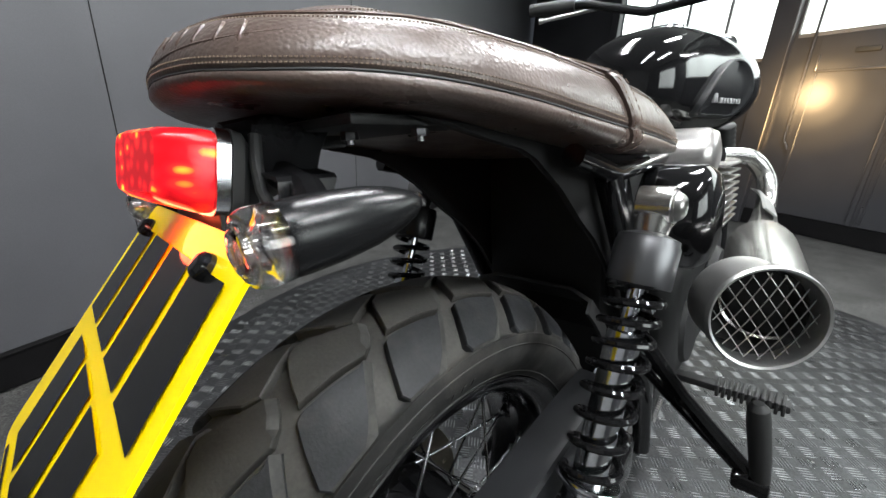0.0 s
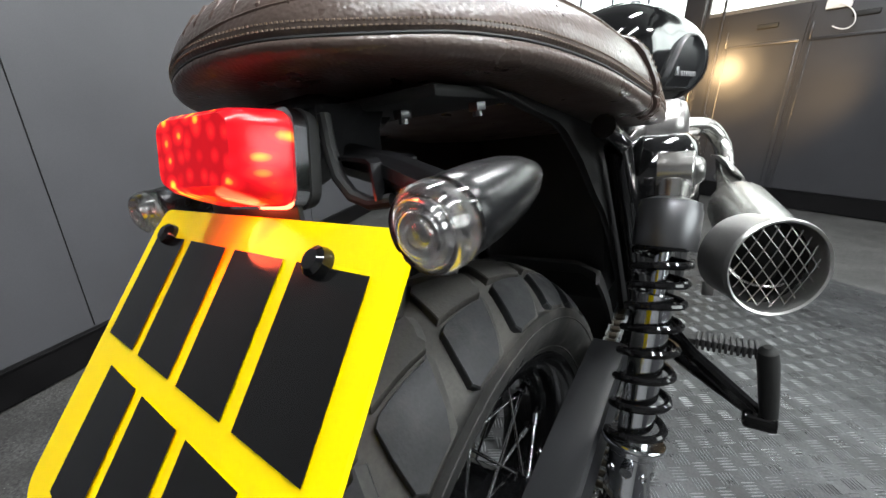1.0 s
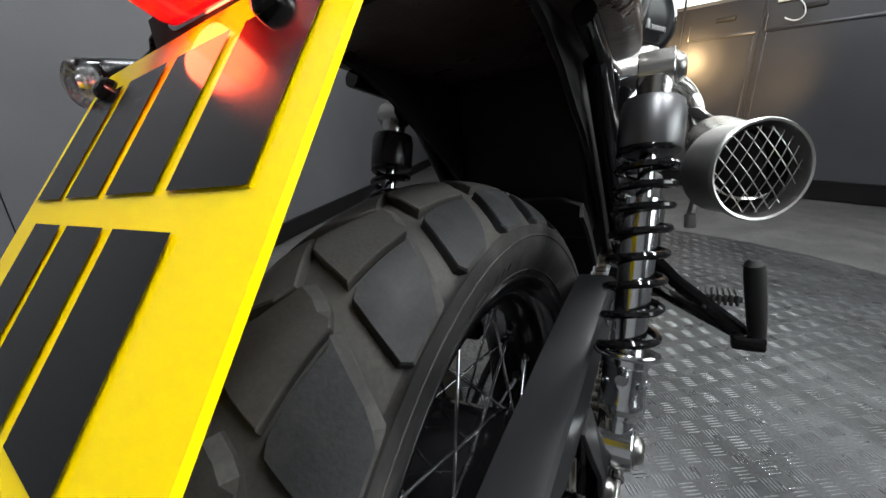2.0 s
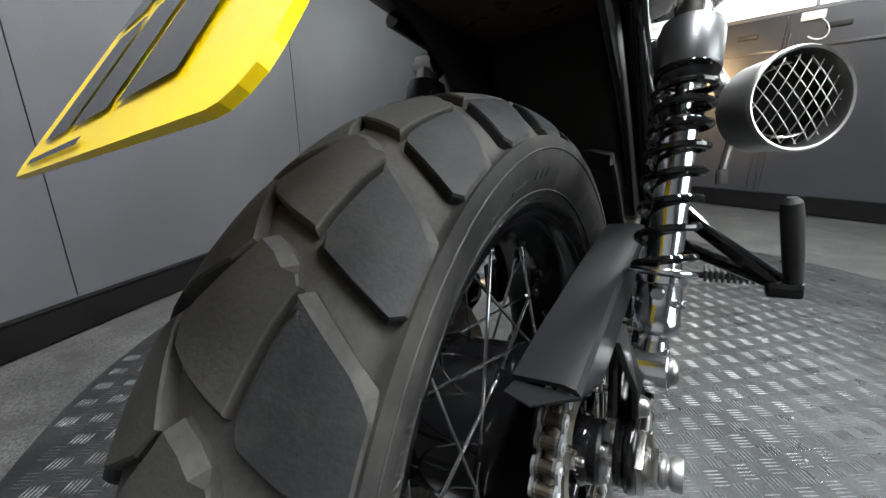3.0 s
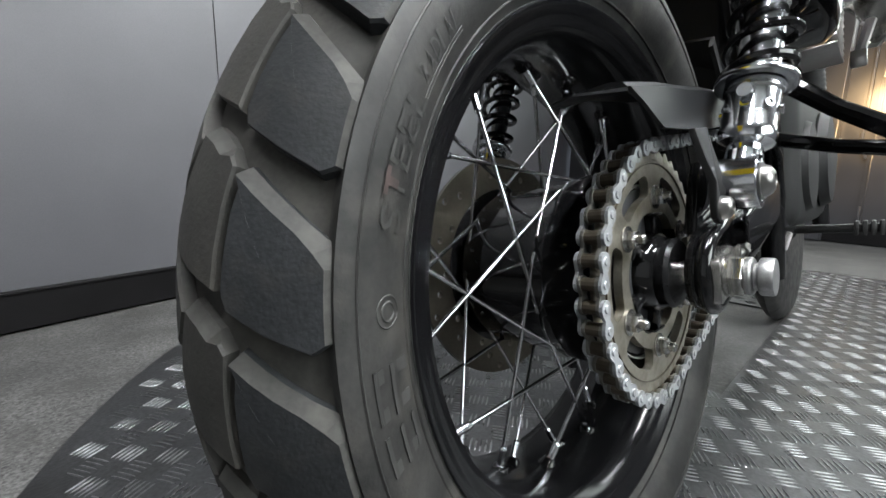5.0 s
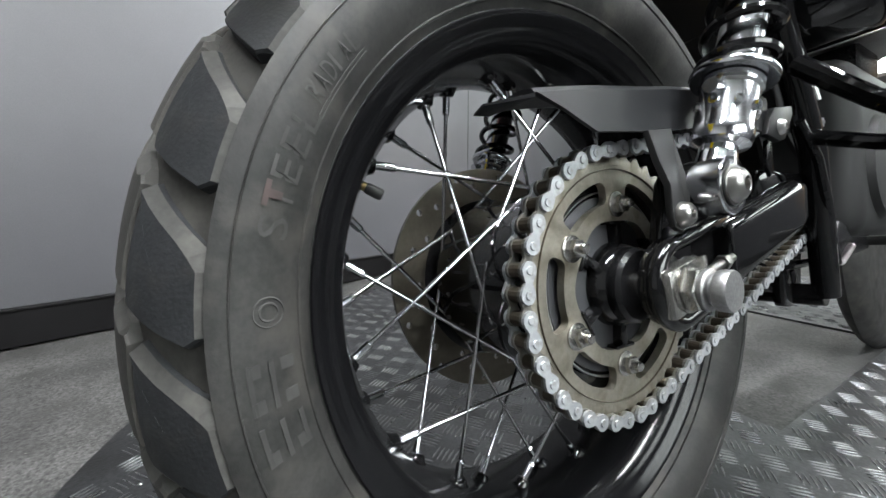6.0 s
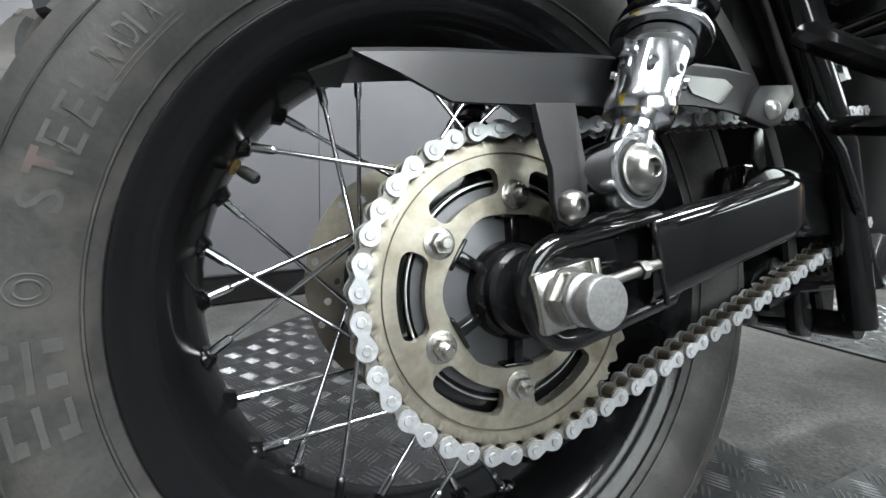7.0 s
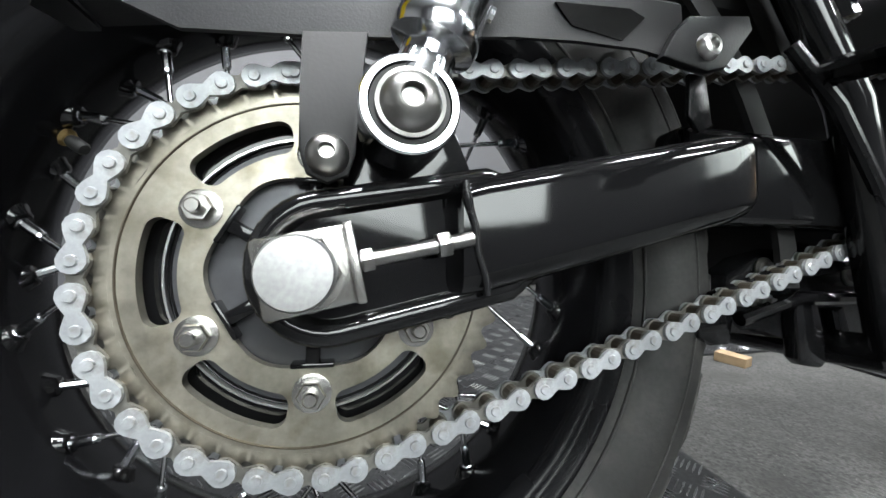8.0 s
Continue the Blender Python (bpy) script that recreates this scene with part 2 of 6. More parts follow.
M = dict(
    wall=material("grey_wall_panel", (0.056, 0.056, 0.061), rough=0.46, spec=0.45, wear=0.14, wear_scale=2.0, grain=0.16, scale=320, bump=0.03, bump_scale=500),
    bounce_wall=material("pale_bounce_wall", (0.22, 0.22, 0.22), rough=0.6, wear=0.10, wear_scale=1.5, grain=0.05, scale=120),
    skirting=material("black_skirting_paint", (0.0045, 0.0042, 0.0045), rough=0.55, spec=0.12, wear=0.3, wear_scale=8),
    door=material("dark_painted_door", (0.030, 0.030, 0.033), rough=0.30, wear=0.12, wear_scale=3),
    concrete=material("concrete_floor", (0.036, 0.0355, 0.034), rough=0.72, grain=0.75, scale=190, contrast=2.6, wear=0.40, wear_scale=5, bump=0.5, bump_scale=220, second=(0.020, 0.0195, 0.018), specks=(140, 0.16, (0.10, 0.098, 0.09))),
    plate=material("tread_plate", (0.050, 0.051, 0.053), rough=0.38, metal=0.8, contrast=2.2, grain=0.35, scale=160, wear=0.40, wear_scale=3, rough_var=0.10, bump=0.15, bump_scale=240, second=(0.030, 0.030, 0.030), specks=(220, 0.03, (0.015, 0.015, 0.015))),
    # bars lighter than their deck, for the light their rounded tops catch
    plate_bar=material("lit_tread_plate_bar", (0.150, 0.152, 0.155), rough=0.30, metal=0.85, grain=0.3, scale=150, contrast=2.0, wear=0.40, wear_scale=5, rough_var=0.08),
    ceiling=material("ceiling_paint", (0.20, 0.20, 0.20), rough=0.8, wear=0.1),
    tread=material("worn_tread_rubber", (0.0160, 0.0168, 0.0182), rough=0.60, spec=0.25, contrast=2.0, grain=0.25, scale=350, wear=0.35, wear_scale=16, rough_var=0.08, bump=0.15, bump_scale=420, spread=0.12, second=(0.030, 0.029, 0.0272), specks=(300, 0.07, (0.15, 0.15, 0.145))),
    tread_dusty=material("dusty_tread_rubber", (0.0262, 0.0246, 0.0218), rough=0.72, contrast=2.0, grain=0.25, scale=350, wear=0.40, wear_scale=14, bump=0.15, bump_scale=420, spread=0.12, second=(0.046, 0.042, 0.036), specks=(300, 0.05, (0.14, 0.135, 0.125))),
    # chamfers coloured paler than the block faces
    ramp=material("pale_chamfer_rubber", (0.040, 0.039, 0.0365), rough=0.70, spec=0.3, grain=0.2, scale=350, contrast=2.0, wear=0.40, wear_scale=25, second=(0.058, 0.055, 0.049)),
    groove=material("dusty_groove_rubber", (0.026, 0.0245, 0.022), rough=0.80, grain=0.25, scale=350, contrast=2.0, wear=0.45, wear_scale=20, second=(0.044, 0.041, 0.036)),
    rubber=material("tyre_rubber", (0.0145, 0.0141, 0.0134), rough=0.57, spec=0.38, contrast=2.2, grain=0.30, scale=300, wear=0.60, wear_scale=18, rough_var=0.10, bump=0.08, bump_scale=400, second=(0.036, 0.0335, 0.030)),
    # lettering lighter than its sidewall, for the light on its raised edges
    rubber_mark=material("raised_tyre_lettering", (0.022, 0.0215, 0.0205), rough=0.6, grain=0.2, scale=300, wear=0.5, wear_scale=40),
    red_mark=material("red_paint_mark", (0.027, 0.0165, 0.0152), rough=0.6, wear=0.4, wear_scale=120),
    gloss_black=material("gloss_black_paint", (0.0045, 0.0045, 0.0048), rough=0.075, spec=0.45, wear=0.2, wear_scale=10, rough_var=0.03),
    satin_black=material("satin_black_coating", (0.0065, 0.0065, 0.007), rough=0.27, spec=0.28, grain=0.1, scale=200, wear=0.15, bump=0.04, bump_scale=600),
    matt_black=material("matt_black_plastic", (0.020, 0.020, 0.020), rough=0.58, spec=0.3, grain=0.15, scale=200, wear=0.25),
    deep_black=material("soft_black_plastic", (0.014, 0.014, 0.0143), rough=0.55, spec=0.22, wear=0.25, wear_scale=12, bump=0.05, bump_scale=500),
    rim_black=material("gloss_black_rim", (0.0045, 0.0045, 0.005), rough=0.16, spec=0.22, wear=0.2, wear_scale=10, rough_var=0.04),
    carrier=material("cast_grey_alloy", (0.075, 0.076, 0.082), rough=0.38, metal=0.5, grain=0.1, scale=300, wear=0.15),
    guard=material("dark_grey_moulding", (0.0070, 0.0073, 0.0082), rough=0.42, spec=0.24, grain=0.12, scale=500, wear=0.08, bump=0.08, bump_scale=900),
    chrome=material("polished_chrome", (0.58, 0.59, 0.61), rough=0.15, metal=1.0, wear=0.05, wear_scale=20),
    steel=material("brushed_steel", (0.44, 0.43, 0.41), rough=0.27, metal=1.0, grain=0.12, scale=300, wear=0.12, wear_scale=25),
    alloy=material("machined_aluminium", (0.47, 0.47, 0.46), rough=0.32, metal=1.0, grain=0.10, scale=400, wear=0.08, wear_scale=40),
    ring_steel=material("bright_ring_steel", (0.55, 0.545, 0.53), rough=0.34, metal=1.0, grain=0.08, scale=400, wear=0.08, wear_scale=30),
    cap_alloy=material("brushed_cap_alloy", (0.36, 0.36, 0.36), rough=0.44, metal=1.0, grain=0.18, scale=500, contrast=2.0, wear=0.15, wear_scale=60),
    shock_cap=material("grey_anodised_alloy", (0.115, 0.115, 0.12), rough=0.36, metal=0.9, wear=0.08, wear_scale=15),
    bolt=material("dark_zinc_bolt", (0.26, 0.255, 0.245), rough=0.30, metal=1.0, grain=0.12, scale=400, wear=0.15, wear_scale=40),
    spoke=material("stainless_spoke", (0.50, 0.50, 0.51), rough=0.16, metal=1.0, wear=0.12, wear_scale=60),
    sprocket=material("dull_bronze_steel", (0.29, 0.27, 0.225), rough=0.40, metal=0.85, grain=0.25, scale=300, wear=0.22, wear_scale=30, rough_var=0.12, second=(0.17, 0.15, 0.11)),
    chain=material("zinc_chain_plate", (0.37, 0.385, 0.40), rough=0.45, metal=0.6, grain=0.2, scale=300, wear=0.25, wear_scale=60, spread=0.15, second=(0.20, 0.19, 0.17)),
    # inner plates coloured darker, for the shade where they sit recessed
    chain_inner=material("shaded_inner_link", (0.17, 0.165, 0.15), rough=0.45, metal=0.7, grain=0.2, scale=300, wear=0.3, wear_scale=60, spread=0.15),
    chain_dark=material("oily_chain_roller", (0.10, 0.085, 0.065), rough=0.45, metal=0.8, grain=0.3, scale=200, wear=0.3),
    disc=material("brake_disc_steel", (0.115, 0.104, 0.084), rough=0.40, metal=0.9, grain=0.20, scale=200, wear=0.25, wear_scale=14),
    leather=leather_material("brown_leather", (0.064, 0.046, 0.039)),
    leather_trim=leather_material("dark_leather_trim", (0.055, 0.035, 0.028)),
    thread=material("tan_thread", (0.16, 0.12, 0.09), rough=0.8, wear=0.2),
    yellow=material("yellow_number_plate", (0.88, 0.62, 0.0), rough=0.20, spec=0.4, wear=0.03, wear_scale=12),
    black_print=material("black_plate_print", (0.006, 0.006, 0.006), rough=0.17, spec=0.4, wear=0.1),
    red_lens=lit_lens_material("red_lens"),
    clear_lens=material("clear_lens", (0.97, 0.97, 0.97), rough=0.02, transmission=1.0, ior=1.45),
    lens_core=material("silver_reflector", (0.78, 0.78, 0.78), rough=0.14, metal=1.0, wear=0.1),
    brass=material("brass_valve", (0.35, 0.25, 0.11), rough=0.35, metal=1.0, wear=0.1),
    wood=material("raw_pine", (0.27, 0.19, 0.11), rough=0.7, grain=0.2, scale=60, wear=0.2, wear_scale=20),
    cable=material("white_cable", (0.7, 0.7, 0.7), rough=0.5, wear=0.05),
    glow_window=material("bright_daylight_backdrop", (0.8, 0.86, 0.84), rough=0.9, emit=(0.85, 0.93, 0.90), emit_power=3.0),
    frame_grey=material("grey_metal_frame", (0.20, 0.20, 0.205), rough=0.45, metal=0.3, wear=0.1),
    engine=material("bare_engine_alloy", (0.34, 0.33, 0.32), rough=0.32, metal=0.9, grain=0.15, scale=120, wear=0.15),
)


# ---------------------------------------------------------------- mesh helpers
def link_mesh(name, bm, mat, parent=None, label="", smooth=True, angle=35):
    me = bpy.data.meshes.new(name)
    bmesh.ops.recalc_face_normals(bm, faces=bm.faces)
    for f in bm.faces:
        f.smooth = smooth
    if smooth:
        lim = radians(angle)
        for e in bm.edges:
            if len(e.link_faces) == 2 and e.link_faces[0].normal.angle(e.link_faces[1].normal, 0) > lim:
                e.smooth = False
    bm.to_mesh(me)
    bm.free()
    for m in (mat if isinstance(mat, (list, tuple)) else [mat]):
        me.materials.append(m)
    ob = new(name, me)
    if parent:
        ob.parent = parent
    return ob


def part(name, bm, mat, parent, label="", smooth=True, angle=35):
    return tagged(link_mesh(name, bm, mat, parent, smooth=smooth, angle=angle), label)


def share(name, mesh, parent, m):
    ob = new(name, mesh)
    ob.parent = parent
    ob.matrix_local = m
    return ob


def frame_axes(axis):
    axis = Vector(axis).normalized()
    side = axis.cross(Vector((0, 0, 1)) if abs(axis.z) < 0.9 else Vector((0, 1, 0))).normalized()
    return axis, side, axis.cross(side)


def lathe(bm, profile, base, axis, segs=32, close=False):
    """Turn (radius, height) pairs round an axis through base."""
    a, s, u = frame_axes(axis)
    base = Vector(base)
    rings = []
    for r, h in profile:
        c = base + a * h
        if r < 1e-6:
            rings.append([bm.verts.new(c)])
        else:
            rings.append([bm.verts.new(c + (s * math.cos(2 * math.pi * i / segs) + u * math.sin(2 * math.pi * i / segs)) * r) for i in range(segs)])
    pairs = list(zip(rings, rings[1:])) + ([(rings[-1], rings[0])] if close else [])
    for p, q in pairs:
        for i in range(segs):
            j = (i + 1) % segs
            if len(p) == 1 and len(q) == 1:
                continue
            if len(p) == 1:
                bm.faces.new((p[0], q[i], q[j]))
            elif len(q) == 1:
                bm.faces.new((p[i], p[j], q[0]))
            else:
                bm.faces.new((p[i], p[j], q[j], q[i]))
    return bm


def sweep(bm, points, radius, segs=10, closed=False, caps=True, flat=1.0):
    """A tube along points; radius a number or a list."""
    pts = [Vector(p) for p in points]
    n = len(pts)
    rad = radius if isinstance(radius, (list, tuple)) else [radius] * n
    up = None
    rings = []
    for i, p in enumerate(pts):
        a = pts[(i + 1) % n] if (closed or i < n - 1) else p
        b = pts[i - 1] if (closed or i > 0) else p
        d = (a - b).normalized()
        if up is None:
            up = d.orthogonal().normalized()
        up = (up - d * up.dot(d)).normalized()
        side = d.cross(up)
        rings.append([bm.verts.new(p + (up * math.cos(2 * math.pi * k / segs) + side * math.sin(2 * math.pi * k / segs) * flat) * rad[i]) for k in range(segs)])
    for i in range(n if closed else n - 1):
        p, q = rings[i], rings[(i + 1) % n]
        for k in range(segs):
            j = (k + 1) % segs
            bm.faces.new((p[k], p[j], q[j], q[k]))
    if caps and not closed:
        bm.faces.new(rings[0][::-1])
        bm.faces.new(rings[-1])
    return bm


def loft(bm, rings, caps=True, closed_ring=True):
    rows = [[bm.verts.new(p) for p in ring] for ring in rings]
    n = len(rows[0])
    for p, q in zip(rows, rows[1:]):
        for i in range(n if closed_ring else n - 1):
            j = (i + 1) % n
            bm.faces.new((p[i], p[j], q[j], q[i]))
    if caps and closed_ring:
        bm.faces.new(rows[0][::-1])
        bm.faces.new(rows[-1])
    return rows


def box(bm, lo, hi, bevel=0.0, segs=2, m=None):
    g = bmesh.ops.create_cube(bm, size=1.0)
    c = [(a + b) / 2 for a, b in zip(lo, hi)]
    d = [b - a for a, b in zip(lo, hi)]
    for v in g["verts"]:
        v.co = Vector((c[0] + v.co.x * d[0], c[1] + v.co.y * d[1], c[2] + v.co.z * d[2]))
    verts = g["verts"]
    if bevel:
        es = list({e for v in verts for e in v.link_edges})
        r = bmesh.ops.bevel(bm, geom=es, offset=bevel, segments=segs, profile=0.5, affect="EDGES")
        verts = list({v for f in r["faces"] for v in f.verts} | {v for v in verts if v.is_valid})
    if m is not None:
        bmesh.ops.transform(bm, matrix=m, verts=[v for v in verts if v.is_valid])
    return bm


def slab(bm, outline, x0, x1, bevel=0.0, holes=()):
    """A plate in the side plane: outline of (y, z), from x0 to x1."""
    lo = [bm.verts.new((x0, y, z)) for y, z in outline]
    hi = [bm.verts.new((x1, y, z)) for y, z in outline]
    f0 = bm.faces.new(lo)
    f1 = bm.faces.new(hi[::-1])
    n = len(lo)
    side = [bm.faces.new((lo[i], hi[i], hi[(i + 1) % n], lo[(i + 1) % n])) for i in range(n)]
    if bevel:
        es = [e for e in set(f0.edges) | set(f1.edges)]
        bmesh.ops.bevel(bm, geom=es, offset=bevel, segments=2, profile=0.5, affect="EDGES")
    return bm


def hex_nut(bm, base, axis, across, height, segs=6):
    r = across / math.sqrt(3)
    return lathe(bm, [(0, 0), (r * 0.96, 0), (r, height * 0.1), (r, height * 0.88), (r * 0.93, height), (0, height)], base, axis, segs)


def rot_axle(deg):
    """Turn about the rear axle; positive carries the top towards the rear."""
    return Matrix.Translation((0, 0, AXLE_Z)) @ Matrix.Rotation(radians(deg), 4, "X") @ Matrix.Translation((0, 0, -AXLE_Z))


AXLE_Z = 0.32

# ---------------------------------------------------------------- room
def structure(name, bm, mat, label, smooth=False):
    return tagged(link_mesh(name, bm, mat, smooth=smooth), label, name.split("_")[0], kind="structure")


DISC_C, DISC_R = (-0.05, 0.94), 1.47
HOLE = (-0.62, 0.015, 0.548, 1.36)      # opening in the plate: x from, x to, y from, y to
LEFT_TURN, FRONT_TURN = 18.5, -20.0     # degrees by which the walls stand askew to the bike
LEFT = pose(-1.50, 0, 0, 0, 0, LEFT_TURN)       # local y runs along the wall, local x into the room
FRONT = pose(0.10, 4.20, 0, 0, 0, FRONT_TURN)      # local x runs along the wall, local -y into the room

bm = bmesh.new()
box(bm, (-4, -3.2, -0.25), (4, 6.4, -0.008))
structure("floor", bm, M["concrete"], "stained grey concrete floor")
bm = bmesh.new()
box(bm, (-4, -3.2, 2.75), (4, 6.4, 2.9))
structure("ceiling", bm, M["ceiling"], "plain grey painted ceiling")
bm = bmesh.new()
box(bm, (-0.15, -4, 0), (0, 6.2, 2.75), m=LEFT)
structure("wall_left", bm, M["wall"], "smooth dark grey panelled wall")
bm = bmesh.new()
for lo, hi in (((2.4, -3.2, 0), (2.55, 4.5, 0.95)), ((2.4, -3.2, 2.05), (2.55, 4.5, 2.75)), ((2.4, -3.2, 0.95), (2.55, -0.75, 2.05)), ((2.4, 1.25, 0.95), (2.55, 4.5, 2.05))):
    box(bm, lo, hi)
structure("wall_right", bm, M["wall"], "plain dark grey wall")
# never in view; kept pale to bounce light onto rear-facing surfaces
bm = bmesh.new()
box(bm, (-3, -2.75, 0), (2.55, -2.6, 2.75))
structure("wall_back", bm, M["bounce_wall"], "plain unseen wall, pale to bounce light")

# unseen window added in the right wall, to go with the fill light
w = tagged(new("window_3"), "wide glowing window added in the unseen right wall", "window", kind="structure")
bm = bmesh.new()
box(bm, (2.47, -0.75, 0.95), (2.48, 1.25, 2.05))
part("pane", bm, M["glow_window"], w)
bm = bmesh.new()
box(bm, (2.41, -0.75, 0.95), (2.46, 1.25, 0.975), 0.002)
part("window_sill", bm, M["frame_grey"], w)

# seams between the wall panels
for n, y in enumerate((-1.30, 0.02, 1.30)):
    bm = bmesh.new()
    box(bm, (0.0005, y - 0.0012, 0.11), (0.0022, y + 0.0012, 2.75), m=LEFT)
    structure("trim_%d" % (n + 1), bm, M["skirting"], "thin dark seam between wall panels")
bm = bmesh.new()
box(bm, (0.002, -4, 0), (0.022, 6.2, 0.098), m=LEFT)
box(bm, (0.002, -4, 0.098), (0.026, 6.2, 0.106), 0.002, m=LEFT)
structure("baseboard", bm, M["skirting"], "black painted skirting board")

# front wall with door leaves, a high window strip and an opening with daylight
PILLAR = -0.42      # where the pillar beside the window stands along the front wall
bm = bmesh.new()
box(bm, (PILLAR, 0, 0), (3.2, 0.12, 1.55), m=FRONT)
box(bm, (PILLAR, 0, 2.4), (3.2, 0.12, 2.75), m=FRONT)
box(bm, (PILLAR, 0, 1.55), (PILLAR + 0.19, 0.12, 2.4), m=FRONT)
box(bm, (-3.6, 0, 0), (PILLAR, 0.12, 1.40), m=FRONT)
box(bm, (-3.6, 0, 2.4), (PILLAR, 0.12, 2.75), m=FRONT)
box(bm, (-3.6, 0, 1.40), (-2.05, 0.12, 2.4), m=FRONT)
structure("wall_front", bm, M["door"], "dark painted front wall with doors")
bm = bmesh.new()
box(bm, (PILLAR, -0.06, 0), (PILLAR + 0.17, -0.002, 2.75), 0.006, m=FRONT)
box(bm, (-2.10, -0.06, 0), (-2.00, -0.002, 2.75), 0.006, m=FRONT)
structure("trim_4", bm, M["door"], "dark painted metal pillar")
for n, (x0, x1, z0, z1) in enumerate(((-2.00, PILLAR, 1.40, 2.4), (PILLAR + 0.19, 3.2, 1.55, 2.4))):
    w = tagged(new("window_%d" % (n + 1)), "frosted window lit from outside", "window", kind="structure")
    bm = bmesh.new()
    box(bm, (x0, 0.03, z0), (x1, 0.04, z1), m=FRONT)
    part("pane", bm, M["glow_window"], w)
    bm = bmesh.new()
    box(bm, (x0, 0.0, z0 - 0.02), (x1, 0.05, z0 + 0.012), 0.002, m=FRONT)
    part("window_sill", bm, M["frame_grey"], w)
    bm = bmesh.new()
    for k in range(1, 4):
        xx = x0 + (x1 - x0) * k / 4
        box(bm, (xx - 0.012, 0.01, z0 + 0.013), (xx + 0.012, 0.029, z1), m=FRONT)
    part("window_frame", bm, M["frame_grey"], w)
bm = bmesh.new()
box(bm, (-3.6, -0.018, 0), (PILLAR - 0.002, -0.002, 0.13), m=FRONT)
box(bm, (PILLAR + 0.172, -0.018, 0), (3.2, -0.002, 0.13), m=FRONT)
box(bm, (PILLAR + 0.172, -0.022, 0.13), (3.2, -0.002, 0.140), 0.002, m=FRONT)
structure("baseboard_front", bm, M["skirting"], "black painted skirting board")


def door_leaf(name, x0, x1):
    d = tagged(new(name), "dark painted double door with raised beads", "door", kind="structure")
    bm = bmesh.new()
    box(bm, (x0, -0.016, 0.145), (x1, -0.002, 1.525), 0.003, m=FRONT)
    part("leaf", bm, M["door"], d, smooth=False)
    bm = bmesh.new()
    box(bm, (x0 + 0.02, -0.028, 1.262), (x1 - 0.02, -0.016, 1.284), 0.004, m=FRONT)
    part("rail", bm, M["door"], d)
    for z in (0.24, 1.33):
        bm = bmesh.new()
        box(bm, (x0 + 0.006, -0.032, z - 0.06), (x0 + 0.026, -0.0165, z + 0.06), 0.004, m=FRONT)
        part("hinge", bm, M["door"], d)
    bm = bmesh.new()
    box(bm, (x0 + 0.22, -0.034, 1.385), (x0 + 0.36, -0.0165, 1.42), 0.006, m=FRONT)
    part("door_handle", bm, M["matt_black"], d)
    for x in (x0 + 0.030, x1 - 0.030):
        bm = bmesh.new()
        box(bm, (x - 0.006, -0.027, 0.17), (x + 0.006, -0.0165, 1.255), 0.003, m=FRONT)
        part("bead", bm, M["door"], d)
    return d


door_leaf("door_1", -0.06, 0.475)
door_leaf("door_2", 0.495, 1.45)
door_leaf("door_3", 1.49, 2.5)
bm = bmesh.new()
sweep(bm, [FRONT @ Vector(p) for p in ((-0.105, -0.025, 2.6), (-0.105, -0.025, 0.80), (-0.100, -0.028, 0.74), (-0.070, -0.03, 0.70), (-0.060, -0.03, 0.67))], 0.011, 8)
tagged(link_mesh("conduit", bm, M["door"]), "dark painted conduit running down the wall", "conduit")

# white plug socket with a hanging cable loop
sock = tagged(new("wall_socket"), "white wall socket with a hanging cable", "socket")
bm = bmesh.new()
box(bm, (0.56, -0.045, 1.455), (0.70, -0.0165, 1.515), 0.006, m=FRONT)
part("socket_box", bm, M["cable"], sock)
bm = bmesh.new()
sweep(bm, [FRONT @ Vector((0.66 + 0.085 * math.sin(a * 0.1), -0.06, 1.395 + 0.085 * math.cos(a * 0.1 + 0.5))) for a in range(-3, 36)], 0.004, 6)
part("cable", bm, M["cable"], sock)


def disc_outline(n=180):
    return [(DISC_C[0] + DISC_R * math.cos(2 * math.pi * i / n), DISC_C[1] + DISC_R * math.sin(2 * math.pi * i / n)) for i in range(n)]


